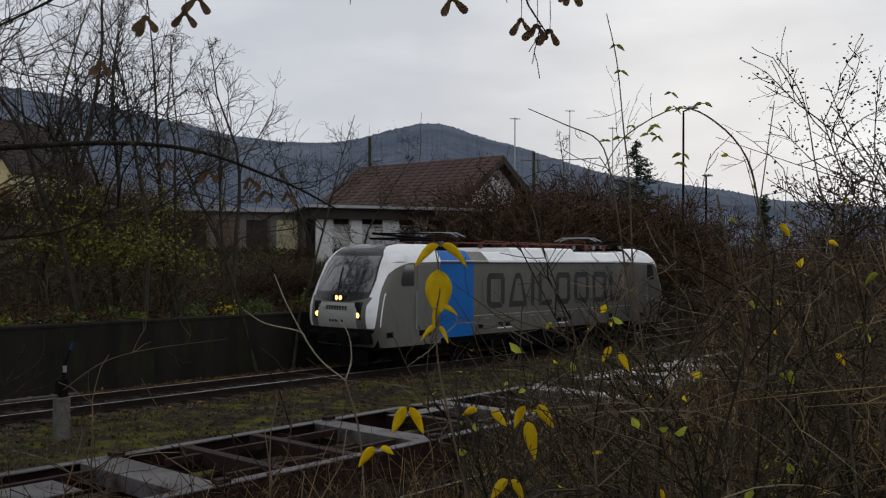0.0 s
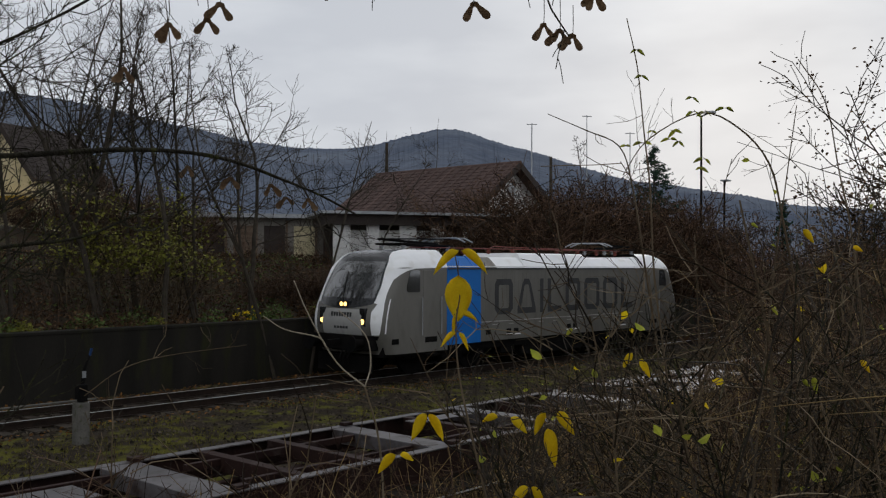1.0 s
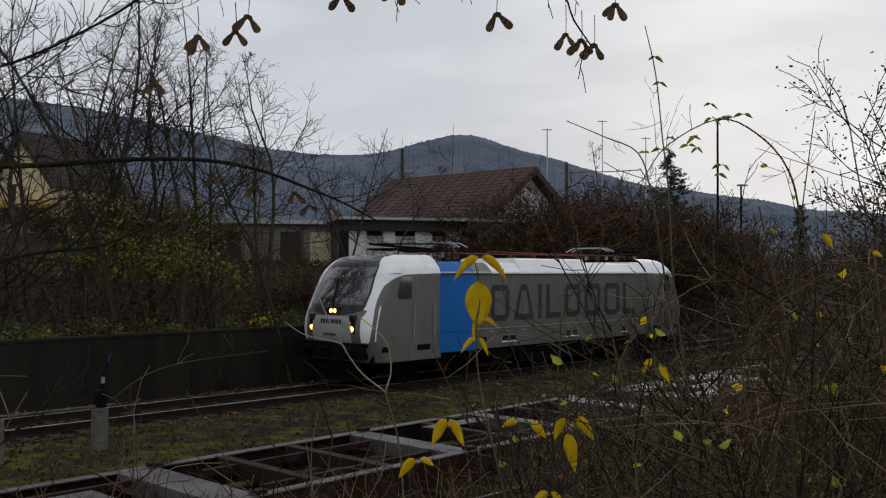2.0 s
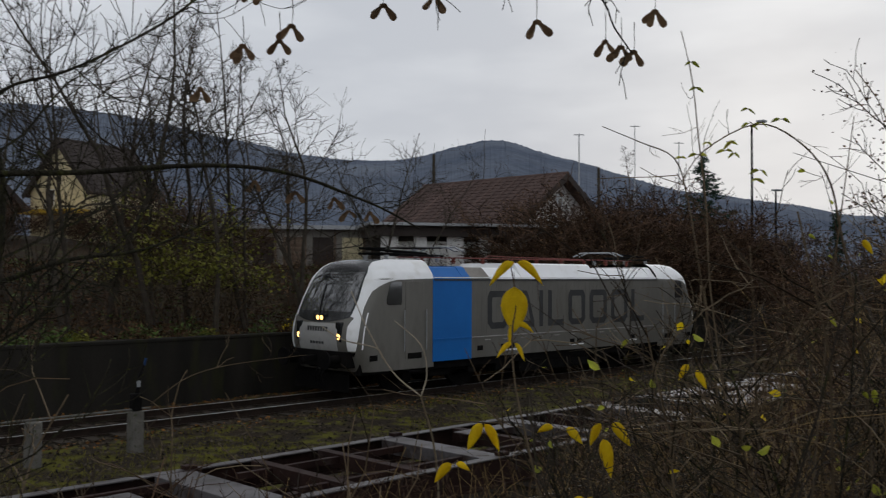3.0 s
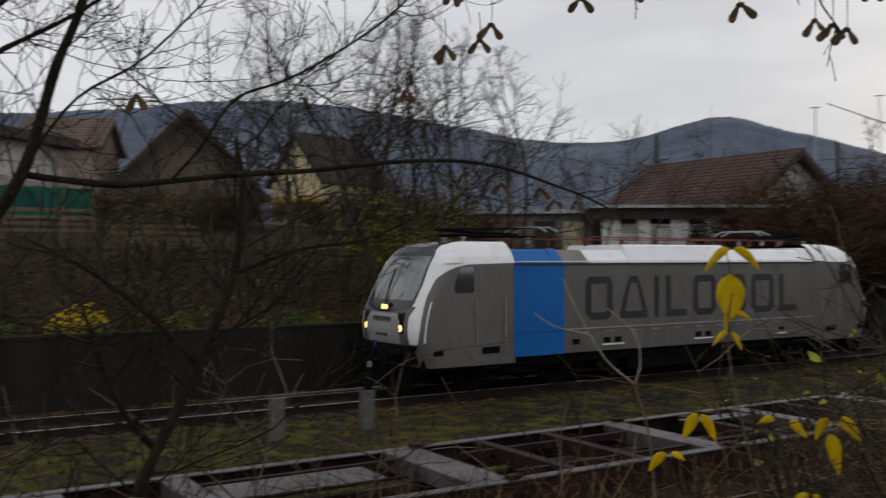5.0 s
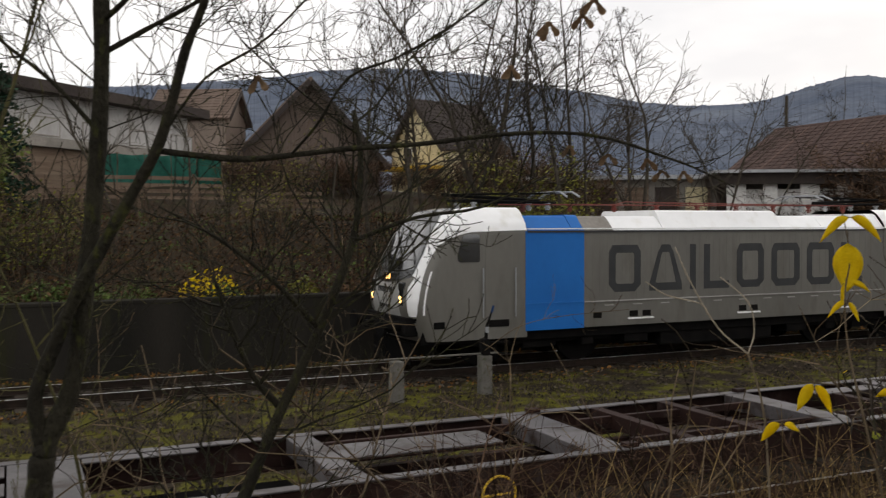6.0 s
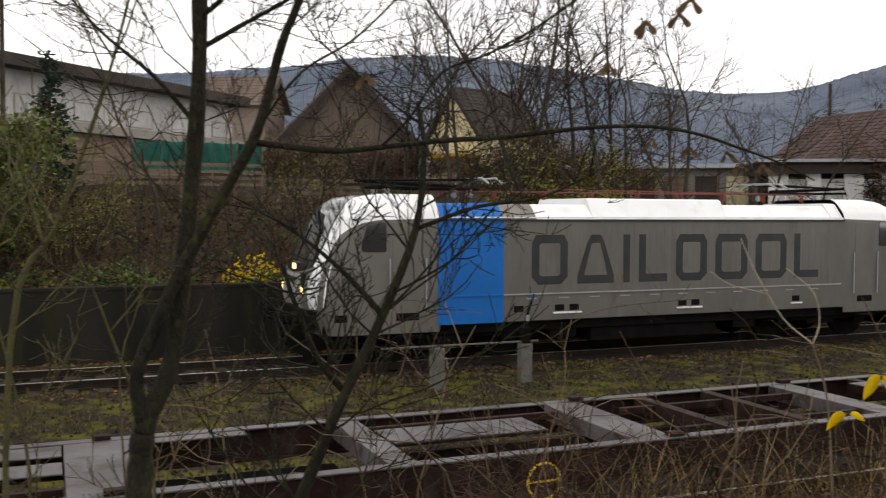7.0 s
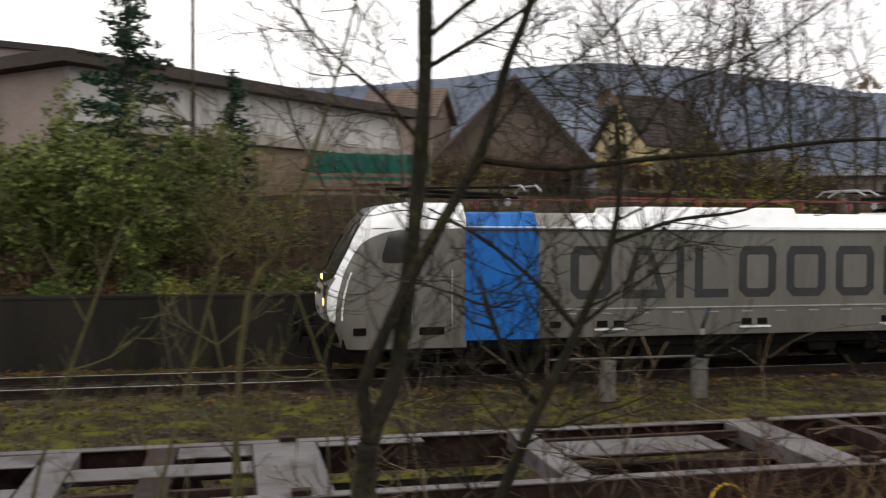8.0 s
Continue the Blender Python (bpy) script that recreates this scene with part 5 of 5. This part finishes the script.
LOW_TWIG = [(1.47, 2.84, 2.82), (1.57, 2.79, 2.90), (1.69, 2.72, 2.94), (1.90, 2.58, 2.97)]


def smooth_path(pts, n=4):
    pts = [Vector(p) for p in pts]
    ext = [pts[0] * 2 - pts[1]] + pts + [pts[-1] * 2 - pts[-2]]
    out = []
    for i in range(1, len(ext) - 2):
        a, b, c, d = ext[i - 1:i + 3]
        for k in range(n):
            t = k / n
            out.append(0.5 * (2 * b + (c - a) * t + (2 * a - 5 * b + 4 * c - d) * t * t + (3 * b - a - 3 * c + d) * t ** 3))
    return out + [pts[-1]]


def limb(parent, name, pts, r0, r1, seed, shoots=0, length=0.4, material=M_mossbark, level=1, counts=(4,), label="", lift=0.12, thin=0.0012, shoot_r=0.0045):
    """A curved limb along pts with side shoots."""
    path = smooth_path(pts)
    b = bmesh.new()
    n = len(path)
    rr = random.Random(seed)
    tube(b, path, [(r0 + (r1 - r0) * i / (n - 1)) * rr.uniform(0.92, 1.1) for i in range(n)], 8)
    ob = part(name, b, material, parent, label, smooth=True)
    if shoots:
        s = Sprigs(seed)
        for _ in range(shoots):
            i = s.r.randint(2, n - 2)
            ax = (path[i + 1] - path[i]).normalized()
            side = ax.orthogonal().normalized()
            side.rotate(Matrix.Rotation(s.r.uniform(0, math.tau), 3, ax))
            s.grow(path[i], ax * s.r.uniform(0.3, 0.9) + side, length * s.r.uniform(0.5, 1.2), min(shoot_r, max(0.0012, r1 * 0.7)) * (1.6 if thin > 0.0018 else 1), level, counts, 0.16, lift, thin)
        child("twig_mass", s.done("twig_mass", material), ob)["kind"] = "stuff"
    return ob


maple = empty("maple_tree", pose(0, 0, 0), "young mossy maple with forked stems and bare twigs", "tree")
limb(maple, "trunk", [(-0.02, 2.42, 1.6), (0.0, 2.42, 2.2), (0.0, 2.42, 2.45)] + MAIN_STEM[:2], 0.036, 0.031, 1)
limb(maple, "main_stem", MAIN_STEM[1:], 0.026, 0.019, 2, 9, 0.5, level=2, counts=(4, 4), shoot_r=0.0028)
limb(maple, "second_stem", SECOND_STEM, 0.020, 0.010, 3, 9, 0.45, level=2, counts=(4, 4), shoot_r=0.0028)
limb(maple, "branch", LONG_BRANCH, 0.0092, 0.0022, 4, 12, 0.14, counts=(3,), label="long arching branch", lift=-0.05, thin=0.0009, shoot_r=0.0018)
limb(maple, "branch", UPPER_LIMB, 0.0034, 0.0024, 5, 9, 0.32, level=2, counts=(4, 3), thin=0.0009, shoot_r=0.0022)
limb(maple, "branch", HIGH_TWIG, 0.0028, 0.0012, 7, 6, 0.10, counts=(2,), lift=-0.2, thin=0.0008, shoot_r=0.0014)
limb(maple, "branch", [(0.165, 2.42, 3.78), (0.3, 2.2, 3.88), (0.5, 1.9, 3.9), (0.75, 1.6, 3.84), (0.86, 1.44, 3.82)], 0.007, 0.0028, 8, 8, 0.2, level=1, counts=(4,), thin=0.0009, shoot_r=0.002)
limb(maple, "branch", [(0.28, 2.28, 3.47), (0.38, 2.2, 3.62), (0.52, 2.12, 3.72), (0.72, 2.02, 3.95)], 0.0042, 0.002, 9, 12, 0.35, level=2, counts=(5, 4), thin=0.0009, shoot_r=0.002)
limb(maple, "branch", [(0.155, 2.42, 3.5), (0.05, 2.42, 3.62), (-0.10, 2.44, 3.75), (-0.25, 2.48, 3.95)], 0.007, 0.0026, 10, 12, 0.35, level=2, counts=(5, 4), thin=0.001, shoot_r=0.0022)
limb(maple, "branch", [(0.165, 2.42, 3.70), (0.26, 2.4, 3.76), (0.42, 2.36, 3.86), (0.62, 2.3, 4.02)], 0.008, 0.003, 15, 12, 0.35, level=2, counts=(5, 4), thin=0.001, shoot_r=0.0022)
young = empty("young_tree", pose(0, 0, 0), "thin mossy sapling with crooked bare branches", "tree")
limb(young, "trunk", [(0.75, 4.13, 1.3)] + YOUNG_STEM, 0.036, 0.012, 11, 22, 0.85, level=2, counts=(5, 4), thin=0.0022)
limb(young, "branch", YOUNG_FORK, 0.018, 0.008, 12, 9, 0.5, level=2, counts=(5, 3), thin=0.0022)
limb(young, "branch", [(1.26, 4.12, 2.78), (1.05, 4.1, 3.0), (0.8, 4.1, 3.2), (0.55, 4.2, 3.35)], 0.016, 0.005, 13, 9, 0.5, level=2, counts=(4, 3), thin=0.0022)
limb(young, "branch", [(1.42, 4.10, 3.19), (1.7, 4.0, 3.3), (2.0, 3.9, 3.35), (2.3, 3.8, 3.5)], 0.012, 0.004, 14, 9, 0.5, level=2, counts=(4, 3), thin=0.0022)
for pts, sd in ((SIDE_STEM, 21), ([(-0.75, 3.6, 1.5), (-0.6, 3.6, 2.3), (-0.42, 3.6, 3.0), (-0.3, 3.65, 3.5)], 22), ([(-1.3, 4.2, 1.3), (-1.15, 4.2, 2.2), (-0.9, 4.25, 3.0), (-0.8, 4.3, 3.3)], 23),
                ([(0.2, 4.6, 1.1), (0.25, 4.6, 2.0), (0.05, 4.55, 2.7), (-0.1, 4.5, 3.1)], 24), ([(-0.35, 4.4, 1.2), (-0.3, 4.4, 2.1), (-0.45, 4.45, 2.9)], 25)):
    sp = empty("sapling", pose(0, 0, 0), "thin bare sapling on the near bank", "tree", "saplings on the near bank")
    limb(sp, "stem", [(pts[0][0] - 0.03, pts[0][1], 1.2)] + list(pts) if pts[0][2] > 2 else pts, 0.011, 0.004, sd, 9, 0.5, level=2, counts=(3, 3), thin=0.002, material=M_mossgreen)
stick = empty("dead_stick", pose(0, 0, 0), "bleached forked dead stick standing in the thicket", "stick")
limb(stick, "stem", DEAD_STICK, 0.0018, 0.0034, 31, material=M_pale)
limb(stick, "fork", DEAD_STICK_B, 0.0032, 0.0017, 32, material=M_pale)
limb(stick, "fork", DEAD_STICK_C, 0.0018, 0.003, 33, material=M_pale)
limb(stick, "stem", DEAD_STICK_D, 0.0034, 0.004, 34, material=M_lighttwig)
limb(stick, "stem", [DEAD_STICK_D[-1], (2.56, 2.57, 1.65)], 0.005, 0.006, 35, material=M_lighttwig)
for pts, sd in ((CANE_A, 41), (CANE_B, 42), (CANE_C, 43), (CANE_D, 44), (CANE_E, 45), (LEAF_STEM, 46), (LOW_TWIG, 47)):
    cn = empty("rose_cane", pose(0, 0, 0), "long arching bare cane rising from the thicket", "plant", "canes of the thicket")
    root = [] if pts is LOW_TWIG else [(pts[-1][0] + 0.02, pts[-1][1], 1.65)]
    limb(cn, "stem", list(pts) + root, 0.0016, 0.0048 if root else 0.001, sd, 0 if pts is LEAF_STEM else 5, 0.16, material=M_cane, counts=(2,), lift=0.1, thin=0.0007, shoot_r=0.0013)


def leaf_thing(p, size, d, m, label, seed, fat=0.66, droop=0.35):
    s = Sprigs(seed)
    b = bmesh.new()
    p, d = Vector(p), Vector(d).normalized()
    turn = random.Random(seed + 9)
    view = Vector((0.75 + turn.uniform(-0.5, 0.5), 0.65 + turn.uniform(-0.5, 0.5), turn.uniform(-0.4, 0.4))).normalized()
    side = d.cross(view).normalized()
    out = side.cross(d).normalized()
    rr = random.Random(seed)
    n, w = 9, 5
    grid = []
    for i in range(n + 1):
        t = i / n
        k = math.sin(math.pi * t ** 0.85) ** 0.8 * fat / 2
        c = p + d * size * t + (out * 0.25 + Vector((0, 0, -1))) * (droop * size * (1.6 * t * t - 0.35 * t))
        row = []
        for j in range(w + 1):
            u = j / w * 2 - 1
            row.append(b.verts.new(c + side * (u * k * size) + out * (abs(u) * k * size * 0.35 + 0.02 * size * rr.uniform(-1, 1))))
        grid.append(row)
    for i in range(n):
        for j in range(w):
            b.faces.new((grid[i][j], grid[i][j + 1], grid[i + 1][j + 1], grid[i + 1][j]))
    bmesh.ops.remove_doubles(b, verts=b.verts, dist=0.0004)
    bmesh.ops.solidify(b, geom=b.faces[:], thickness=0.0006)
    ob = tagged(new("leaf", mesh_of("leaf", b, m, True)), label, "leaf", "last leaves of the thicket")
    part("petiole", tube(bmesh.new(), [p - d * size * 0.35 - out * 0.004, p - d * size * 0.1, p + d * size * 0.05], 0.0012, 5), M_cane, ob)
    return ob


YEL = "large yellow autumn leaf on a bare stem"
RIGHT = Vector((0.65, -0.76, 0))
for k, (p, size, d) in enumerate((((2.335, 2.03, 3.285), 0.088, -RIGHT * 0.9 + Vector((0, 0, -0.25))), ((2.335, 2.02, 3.285), 0.088, RIGHT * 0.9 + Vector((0, 0, -0.25))), ((2.32, 2.02, 3.205), 0.135, (0, 0, -1)),
                                  ((2.32, 2.03, 3.08), 0.045, (-0.1, 0.1, -1)), ((2.33, 2.02, 3.08), 0.06, RIGHT + Vector((0, 0, 0.1))), ((2.325, 2.03, 3.02), 0.055, -RIGHT + Vector((0, 0, -0.3))), ((2.325, 2.02, 3.02), 0.045, RIGHT * 0.7 + Vector((0, 0, -0.7))))):
    leaf_thing(p, size, d, M_leafy, YEL, 500 + k, 0.66 if k == 2 else 0.36, 0.1 if k == 2 else 0.5)
for k, (p, size, d) in enumerate((((2.42, 2.25, 2.72), 0.10, -RIGHT * 0.7 + Vector((0, 0, -0.8))), ((2.42, 2.24, 2.72), 0.10, RIGHT * 0.6 + Vector((0, 0, -0.8))), ((2.34, 2.32, 2.58), 0.09, -RIGHT * 0.8 + Vector((0, 0, -0.5))), ((2.35, 2.31, 2.58), 0.06, RIGHT),
                                  ((2.68, 1.93, 2.73), 0.08, -RIGHT * 0.4 + Vector((0, 0, -0.6))), ((2.70, 1.9, 2.73), 0.10, RIGHT * 0.9 + Vector((0, 0, -0.6))), ((2.68, 1.92, 2.675), 0.12, RIGHT * 0.3 + Vector((0, 0, -0.9))), ((2.58, 2.06, 2.71), 0.07, -RIGHT * 0.9 + Vector((0, 0, 0.1))),
                                  ((2.60, 2.02, 2.71), 0.08, RIGHT * 0.9 + Vector((0, 0, -0.4))), ((2.65, 1.98, 2.47), 0.09, -RIGHT * 0.8 + Vector((0, 0, -0.5))), ((2.65, 1.97, 2.47), 0.08, RIGHT * 0.7 + Vector((0, 0, -0.6))), ((2.84, 1.68, 2.94), 0.06, -RIGHT * 0.6 + Vector((0, 0, -0.6))),
                                  ((2.85, 1.66, 2.92), 0.07, RIGHT * 0.6 + Vector((0, 0, -0.6))))):
    leaf_thing(p, size * 0.8, d, M_leafy, "yellow autumn leaf low in the thicket", 520 + k, 0.5)
for k, (p, size) in enumerate((((2.92, 1.54, 2.46), 0.07), ((3.09, 1.16, 2.88), 0.08), ((3.07, 1.19, 2.87), 0.06), ((3.14, 1.03, 2.94), 0.08), ((3.04, 1.28, 3.11), 0.06), ((3.02, 1.34, 3.38), 0.05), ((3.08, 1.19, 3.36), 0.09), ((2.73, 1.85, 3.02), 0.06), ((3.17, 0.91, 3.2), 0.09), ((3.13, 1.05, 3.3), 0.07))):
    rr = random.Random(560 + k)
    leaf_thing(p, size * 0.5, RIGHT * rr.uniform(-1, 1) + Vector((0, 0, rr.uniform(-0.9, 0.1))), M_leafg if k % 3 else M_leafy, "yellow-green leaf in the thicket", 540 + k, 0.5)
for k, p in enumerate(((2.84, 1.68, 3.98), (2.86, 1.65, 3.89), (2.94, 1.51, 3.81), (2.94, 1.50, 3.76), (2.99, 1.41, 3.77), (2.96, 1.47, 3.76), (2.87, 1.63, 3.70), (2.91, 1.56, 3.70), (2.86, 1.65, 3.66), (2.91, 1.55, 3.66), (2.83, 1.70, 3.65), (2.95, 1.48, 3.60), (2.95, 1.49, 3.57), (2.90, 1.57, 3.67))):
    rr = random.Random(600 + k)
    for j in range(2):
        leaf_thing(Vector(p) + RIGHT * rr.uniform(-0.012, 0.012), rr.uniform(0.018, 0.032), RIGHT * (1 if j else -1) + Vector((0, 0, rr.uniform(-0.6, 0.3))), M_leafg, "small yellow-green leaflet on an arching cane", 620 + 2 * k + j, 0.42)


def seed_key(p, seed):
    """A hanging bunch of winged maple keys."""
    rr = random.Random(seed)
    p = Vector(p)
    b = bmesh.new()
    tube(b, [p + Vector((0, 0, 0.05)), p + Vector((0.004, 0.002, 0.02)), p], 0.0008, 4)
    ob = part("fruit_stalk", b, M_bark, maple, "hanging bunch of dry maple keys")
    for k in range(rr.choice((2, 3, 3, 4))):
        a = RIGHT * (rr.uniform(0.35, 1.1) * (1 if k % 2 else -1)) + Vector((0, 0, -1))
        a.normalize()
        view = Vector((0.75, 0.65, rr.uniform(-0.5, 0.5))).normalized()
        side = a.cross(view).normalized()
        w = bmesh.new()
        size = rr.uniform(0.026, 0.040)
        rows = []
        for t, hw in ((0, 0.05), (0.12, 0.13), (0.26, 0.09), (0.5, 0.15), (0.78, 0.19), (0.93, 0.15), (1.0, 0.05)):
            c = p + a * size * t + view * (0.004 * math.sin(3 * t))
            rows.append((w.verts.new(c - side * hw * size), w.verts.new(c + side * hw * size)))
        for r0, r1 in zip(rows, rows[1:]):
            w.faces.new((r0[0], r0[1], r1[1], r1[0]))
        bmesh.ops.solidify(w, geom=w.faces[:], thickness=0.0012)
        part("winged_seed", w, M_seed, ob)


for k, p in enumerate(((1.07, 1.27, 3.73), (1.14, 1.21, 3.75), (1.26, 1.07, 3.70), (1.33, 0.97, 3.66), (1.35, 0.95, 3.65), (1.38, 0.90, 3.71), (0.88, 1.43, 3.65), (0.93, 1.39, 3.66), (0.95, 1.38, 3.69), (0.82, 1.47, 3.57), (0.38, 1.67, 3.55), (0.89, 1.42, 3.75), (1.36, 0.93, 3.64),
                       (1.30, 1.84, 3.44), (1.40, 1.82, 3.43), (1.50, 1.80, 3.40), (1.20, 1.86, 3.46), (1.44, 1.81, 3.40))):
    seed_key(p, 700 + k)

# ---- poles, lamps, posts, fences ----
def pole(az, d, top, r, label, name="mast"):
    x, y = polar(az, d)
    p = empty(name, pose(x, y, 0), label, name.replace("_", " "))
    part("shaft", tube(bmesh.new(), [(0, 0, ground_z(x, y) - 0.3), (0, 0, top)], [r * 1.2, r * 0.8], 8), {"mast": M_galv, "street_lamp": M_dark}.get(name, M_bark), p)
    return p


lamp = pole(26.5, 61, 12.6, 0.075, "tall dark street lamp above the shrubs", "street_lamp")
part("arm", tube(bmesh.new(), [(0, 0, 12.55), (0.25, -0.35, 12.75)], 0.05, 6), M_dark, lamp)
part("lamp_head", bm_box(0.05, -0.75, 12.72, 0.55, -0.25, 12.86, bevel=0.03), M_galv, lamp, "flat grey lamp head")
lamp2 = pole(25.2, 72, 9.4, 0.08, "small street lamp among the shrubs", "street_lamp")
part("lamp_head", bm_box(-0.3, -0.4, 9.4, 0.3, 0.2, 9.52, bevel=0.03), M_galv, lamp2, "flat grey lamp head")
for az, d, top, r in ((36.45, 80, 15.2, 0.06), (33.15, 85, 16.6, 0.045), (30.6, 85, 15.0, 0.05)):
    m = pole(az, d, top, r, "thin pale mast against the sky")
    part("crossbar", tube(bmesh.new(), [(-0.3, 0.3, top - 0.1), (0.3, -0.3, top - 0.1)], 0.04, 5), M_galv, m)
pole(45.25, 66, 11.7, 0.13, "dark wooden pole behind the house", "wooden_pole")
pole(35.3, 48, 8.7, 0.09, "dark wooden pole behind the shrubs", "wooden_pole")
pole(92.7, 30, 12.5, 0.07, "dark wooden pole beside the hall", "wooden_pole")


def spruce(az, d, top, width, seed, label):
    x, y = polar(az, d)
    z0 = ground_z(x, y) - 0.1
    h = top - z0
    tr = empty("spruce", pose(x, y, z0), label, "tree", "evergreen trees")
    part("trunk", tube(bmesh.new(), [(0, 0, 0), (0, 0, h)], [0.13, 0.02], 7), M_bark, tr)
    s, br = Sprigs(seed), Sprigs(seed + 1)
    n = int(h * 14)
    for k in range(n):
        t = (k + s.r.random()) / n
        z = h * (0.05 + 0.94 * t)
        reach = width / 2 * (1 - t) ** 0.85 * s.r.uniform(0.65, 1.1) + 0.08
        a = s.r.uniform(0, math.tau)
        tip = Vector((math.cos(a) * reach, math.sin(a) * reach, z - reach * 0.22 + 0.12 * reach))
        mid = Vector((math.cos(a) * reach * 0.55, math.sin(a) * reach * 0.55, z - reach * 0.2))
        br.stem([Vector((0, 0, z)), mid, tip], 0.014, 0.006)
        for j in range(int(16 + reach * 40)):
            u = s.r.random() ** 0.8
            p = Vector((0, 0, z)).lerp(mid, u * 2) if u < 0.5 else mid.lerp(tip, u * 2 - 1)
            p = p + Vector((s.r.gauss(0, 0.09), s.r.gauss(0, 0.09), s.r.gauss(-0.05, 0.05)))
            s.flake(p, s.r.uniform(0.10, 0.22), 0.5)
    child("bough_mass", br.done("bough_mass", M_bark), tr)["kind"] = "stuff"
    child("needle_mass", s.done("needle_mass", M_needle), tr)["kind"] = "stuff"


spruce(96.4, 29.5, 11.2, 5.4, 801, "tall dark spruce before the hall")
spruce(90.3, 34, 8.6, 2.4, 811, "small dark spruce before the hall")
spruce(29.2, 70, 12.0, 9.5, 821, "dark spruce above the shrubs")
spruce(22.0, 60, 7.2, 2.6, 831, "narrow dark conifer above the shrubs")

# green sheeting on a frame and the slatted fence before the hall
x0, y0 = polar(85.8, 39.5)
x1, y1 = polar(78.4, 41)
ang, L = math.degrees(math.atan2(y1 - y0, x1 - x0)), math.hypot(x1 - x0, y1 - y0)
tarp = empty("green_tarpaulin", pose(x0, y0, 0, 0, 0, ang), "dull green tarpaulin sheeting stretched on posts", "tarpaulin")
n = 5
for k in range(n):
    b = bmesh.new()
    vs = [[b.verts.new((k * L / n + i * (L / n - 0.05) / 10, 0.05 * math.sin(i * 1.3 + j + k), 4.95 + j * 0.24 - 0.05 * math.sin(math.pi * i / 10) * (j == 5))) for i in range(11)] for j in range(6)]
    for j in range(5):
        for i in range(10):
            b.faces.new((vs[j][i], vs[j][i + 1], vs[j + 1][i + 1], vs[j + 1][i]))
    bmesh.ops.solidify(b, geom=b.faces[:], thickness=0.01)
    part("sheet", b, M_green, tarp, smooth=True)
for k in range(n + 1):
    part("post", bm_box(k * L / n - 0.04, 0.08, 3.0, k * L / n + 0.04, 0.16, 6.2), M_brownwood, tarp)


def slat_fence(az0, d0, az1, d1, z0, rows):
    a, b_ = Vector(polar(az0, d0)), Vector(polar(az1, d1))
    L = (b_ - a).length
    f = empty("slatted_fence", pose(a.x, a.y, 0, 0, 0, math.degrees(math.atan2(b_.y - a.y, b_.x - a.x))), "weathered slatted wooden fence on the bank", "fence", "fences on the bank")
    rr = random.Random(int(az0))
    k = 0
    while k * 2.0 < L:
        part("post", bm_box(k * 2.0, 0.03, z0 - 1.4, k * 2.0 + 0.1, 0.13, z0 + rows * 0.24), M_brownwood, f)
        for j in range(rows):
            part("slat", bm_box(k * 2.0 + 0.01, -0.02, z0 + j * 0.24, min(L, k * 2.0 + 1.99), 0.02, z0 + j * 0.24 + 0.12 + rr.uniform(-0.02, 0.02)), M_brownwood, f)
        k += 1


slat_fence(89.5, 36, 78.5, 37, 4.25, 4)
slat_fence(77.5, 35, 72.5, 35.5, 3.9, 3)

# barrier of two concrete posts with a bar and a point lever beside the main track
bar = empty("track_barrier", pose(0, 0, 0), "two grey concrete posts with a metal bar", "barrier")
for px in (8.70, 6.77):
    b = bmesh.new()
    box(b, px - 0.12, 16.74, -0.4, px + 0.12, 16.98, 0.62, 0.02)
    part("post", b, M_post, bar)
part("bar", tube(bmesh.new(), [(5.6, 16.86, 0.66), (9.0, 16.86, 0.66)], 0.022, 6), M_post, bar, "thin metal bar")
lever = empty("point_lever", pose(8.70, 16.86, 0.62), "dark point lever box on a concrete post", "lever")
part("box", bm_box(-0.09, -0.10, 0.012, 0.09, 0.10, 0.34, bevel=0.03), M_dark, lever)
part("arm", tube(bmesh.new(), [(0.02, 0, 0.32), (0.06, 0, 0.62), (0.16, 0.0, 0.88)], [0.04, 0.03, 0.02], 8), M_dark, lever)
part("tip", tube(bmesh.new(), [(0.16, 0.0, 0.86), (0.20, 0, 1.0)], 0.025, 8), M_navy, lever, "dark blue painted grip")
part("plate", bm_box(0.0, -0.045, 0.46, 0.07, -0.03, 0.58), M_galv, lever, "small white plate")


# ---- what moves ----
NOSE = [(0.0, 18.25), (0.5, 18.05), (1.0, 17.77), (1.5, 17.35), (3.0, 15.19), (3.5, 14.19), (4.0, 13.08), (4.5, 11.84), (5.0, 10.44),
        (5.2, 9.87), (6.3, 6.53), (6.5, 5.90), (7.0, 4.32), (7.5, 2.76), (8.0, 1.20)]


def motions():
    walk(locomotive, [(t, pose(x, TRACK_Y, 0)) for t, x in NOSE])
    for ws, ax in wheelsets:
        rows = []
        for k in range(41):
            t = k * 0.2
            x = float(np.interp(t, [r[0] for r in NOSE], [r[1] for r in NOSE]))
            rows.append((t, pose(ax, 0, 0.625) @ pose(0, 0, 0, 0, math.degrees((x - 18.25) / 0.625), 0)))
        walk(ws, rows)


motions()
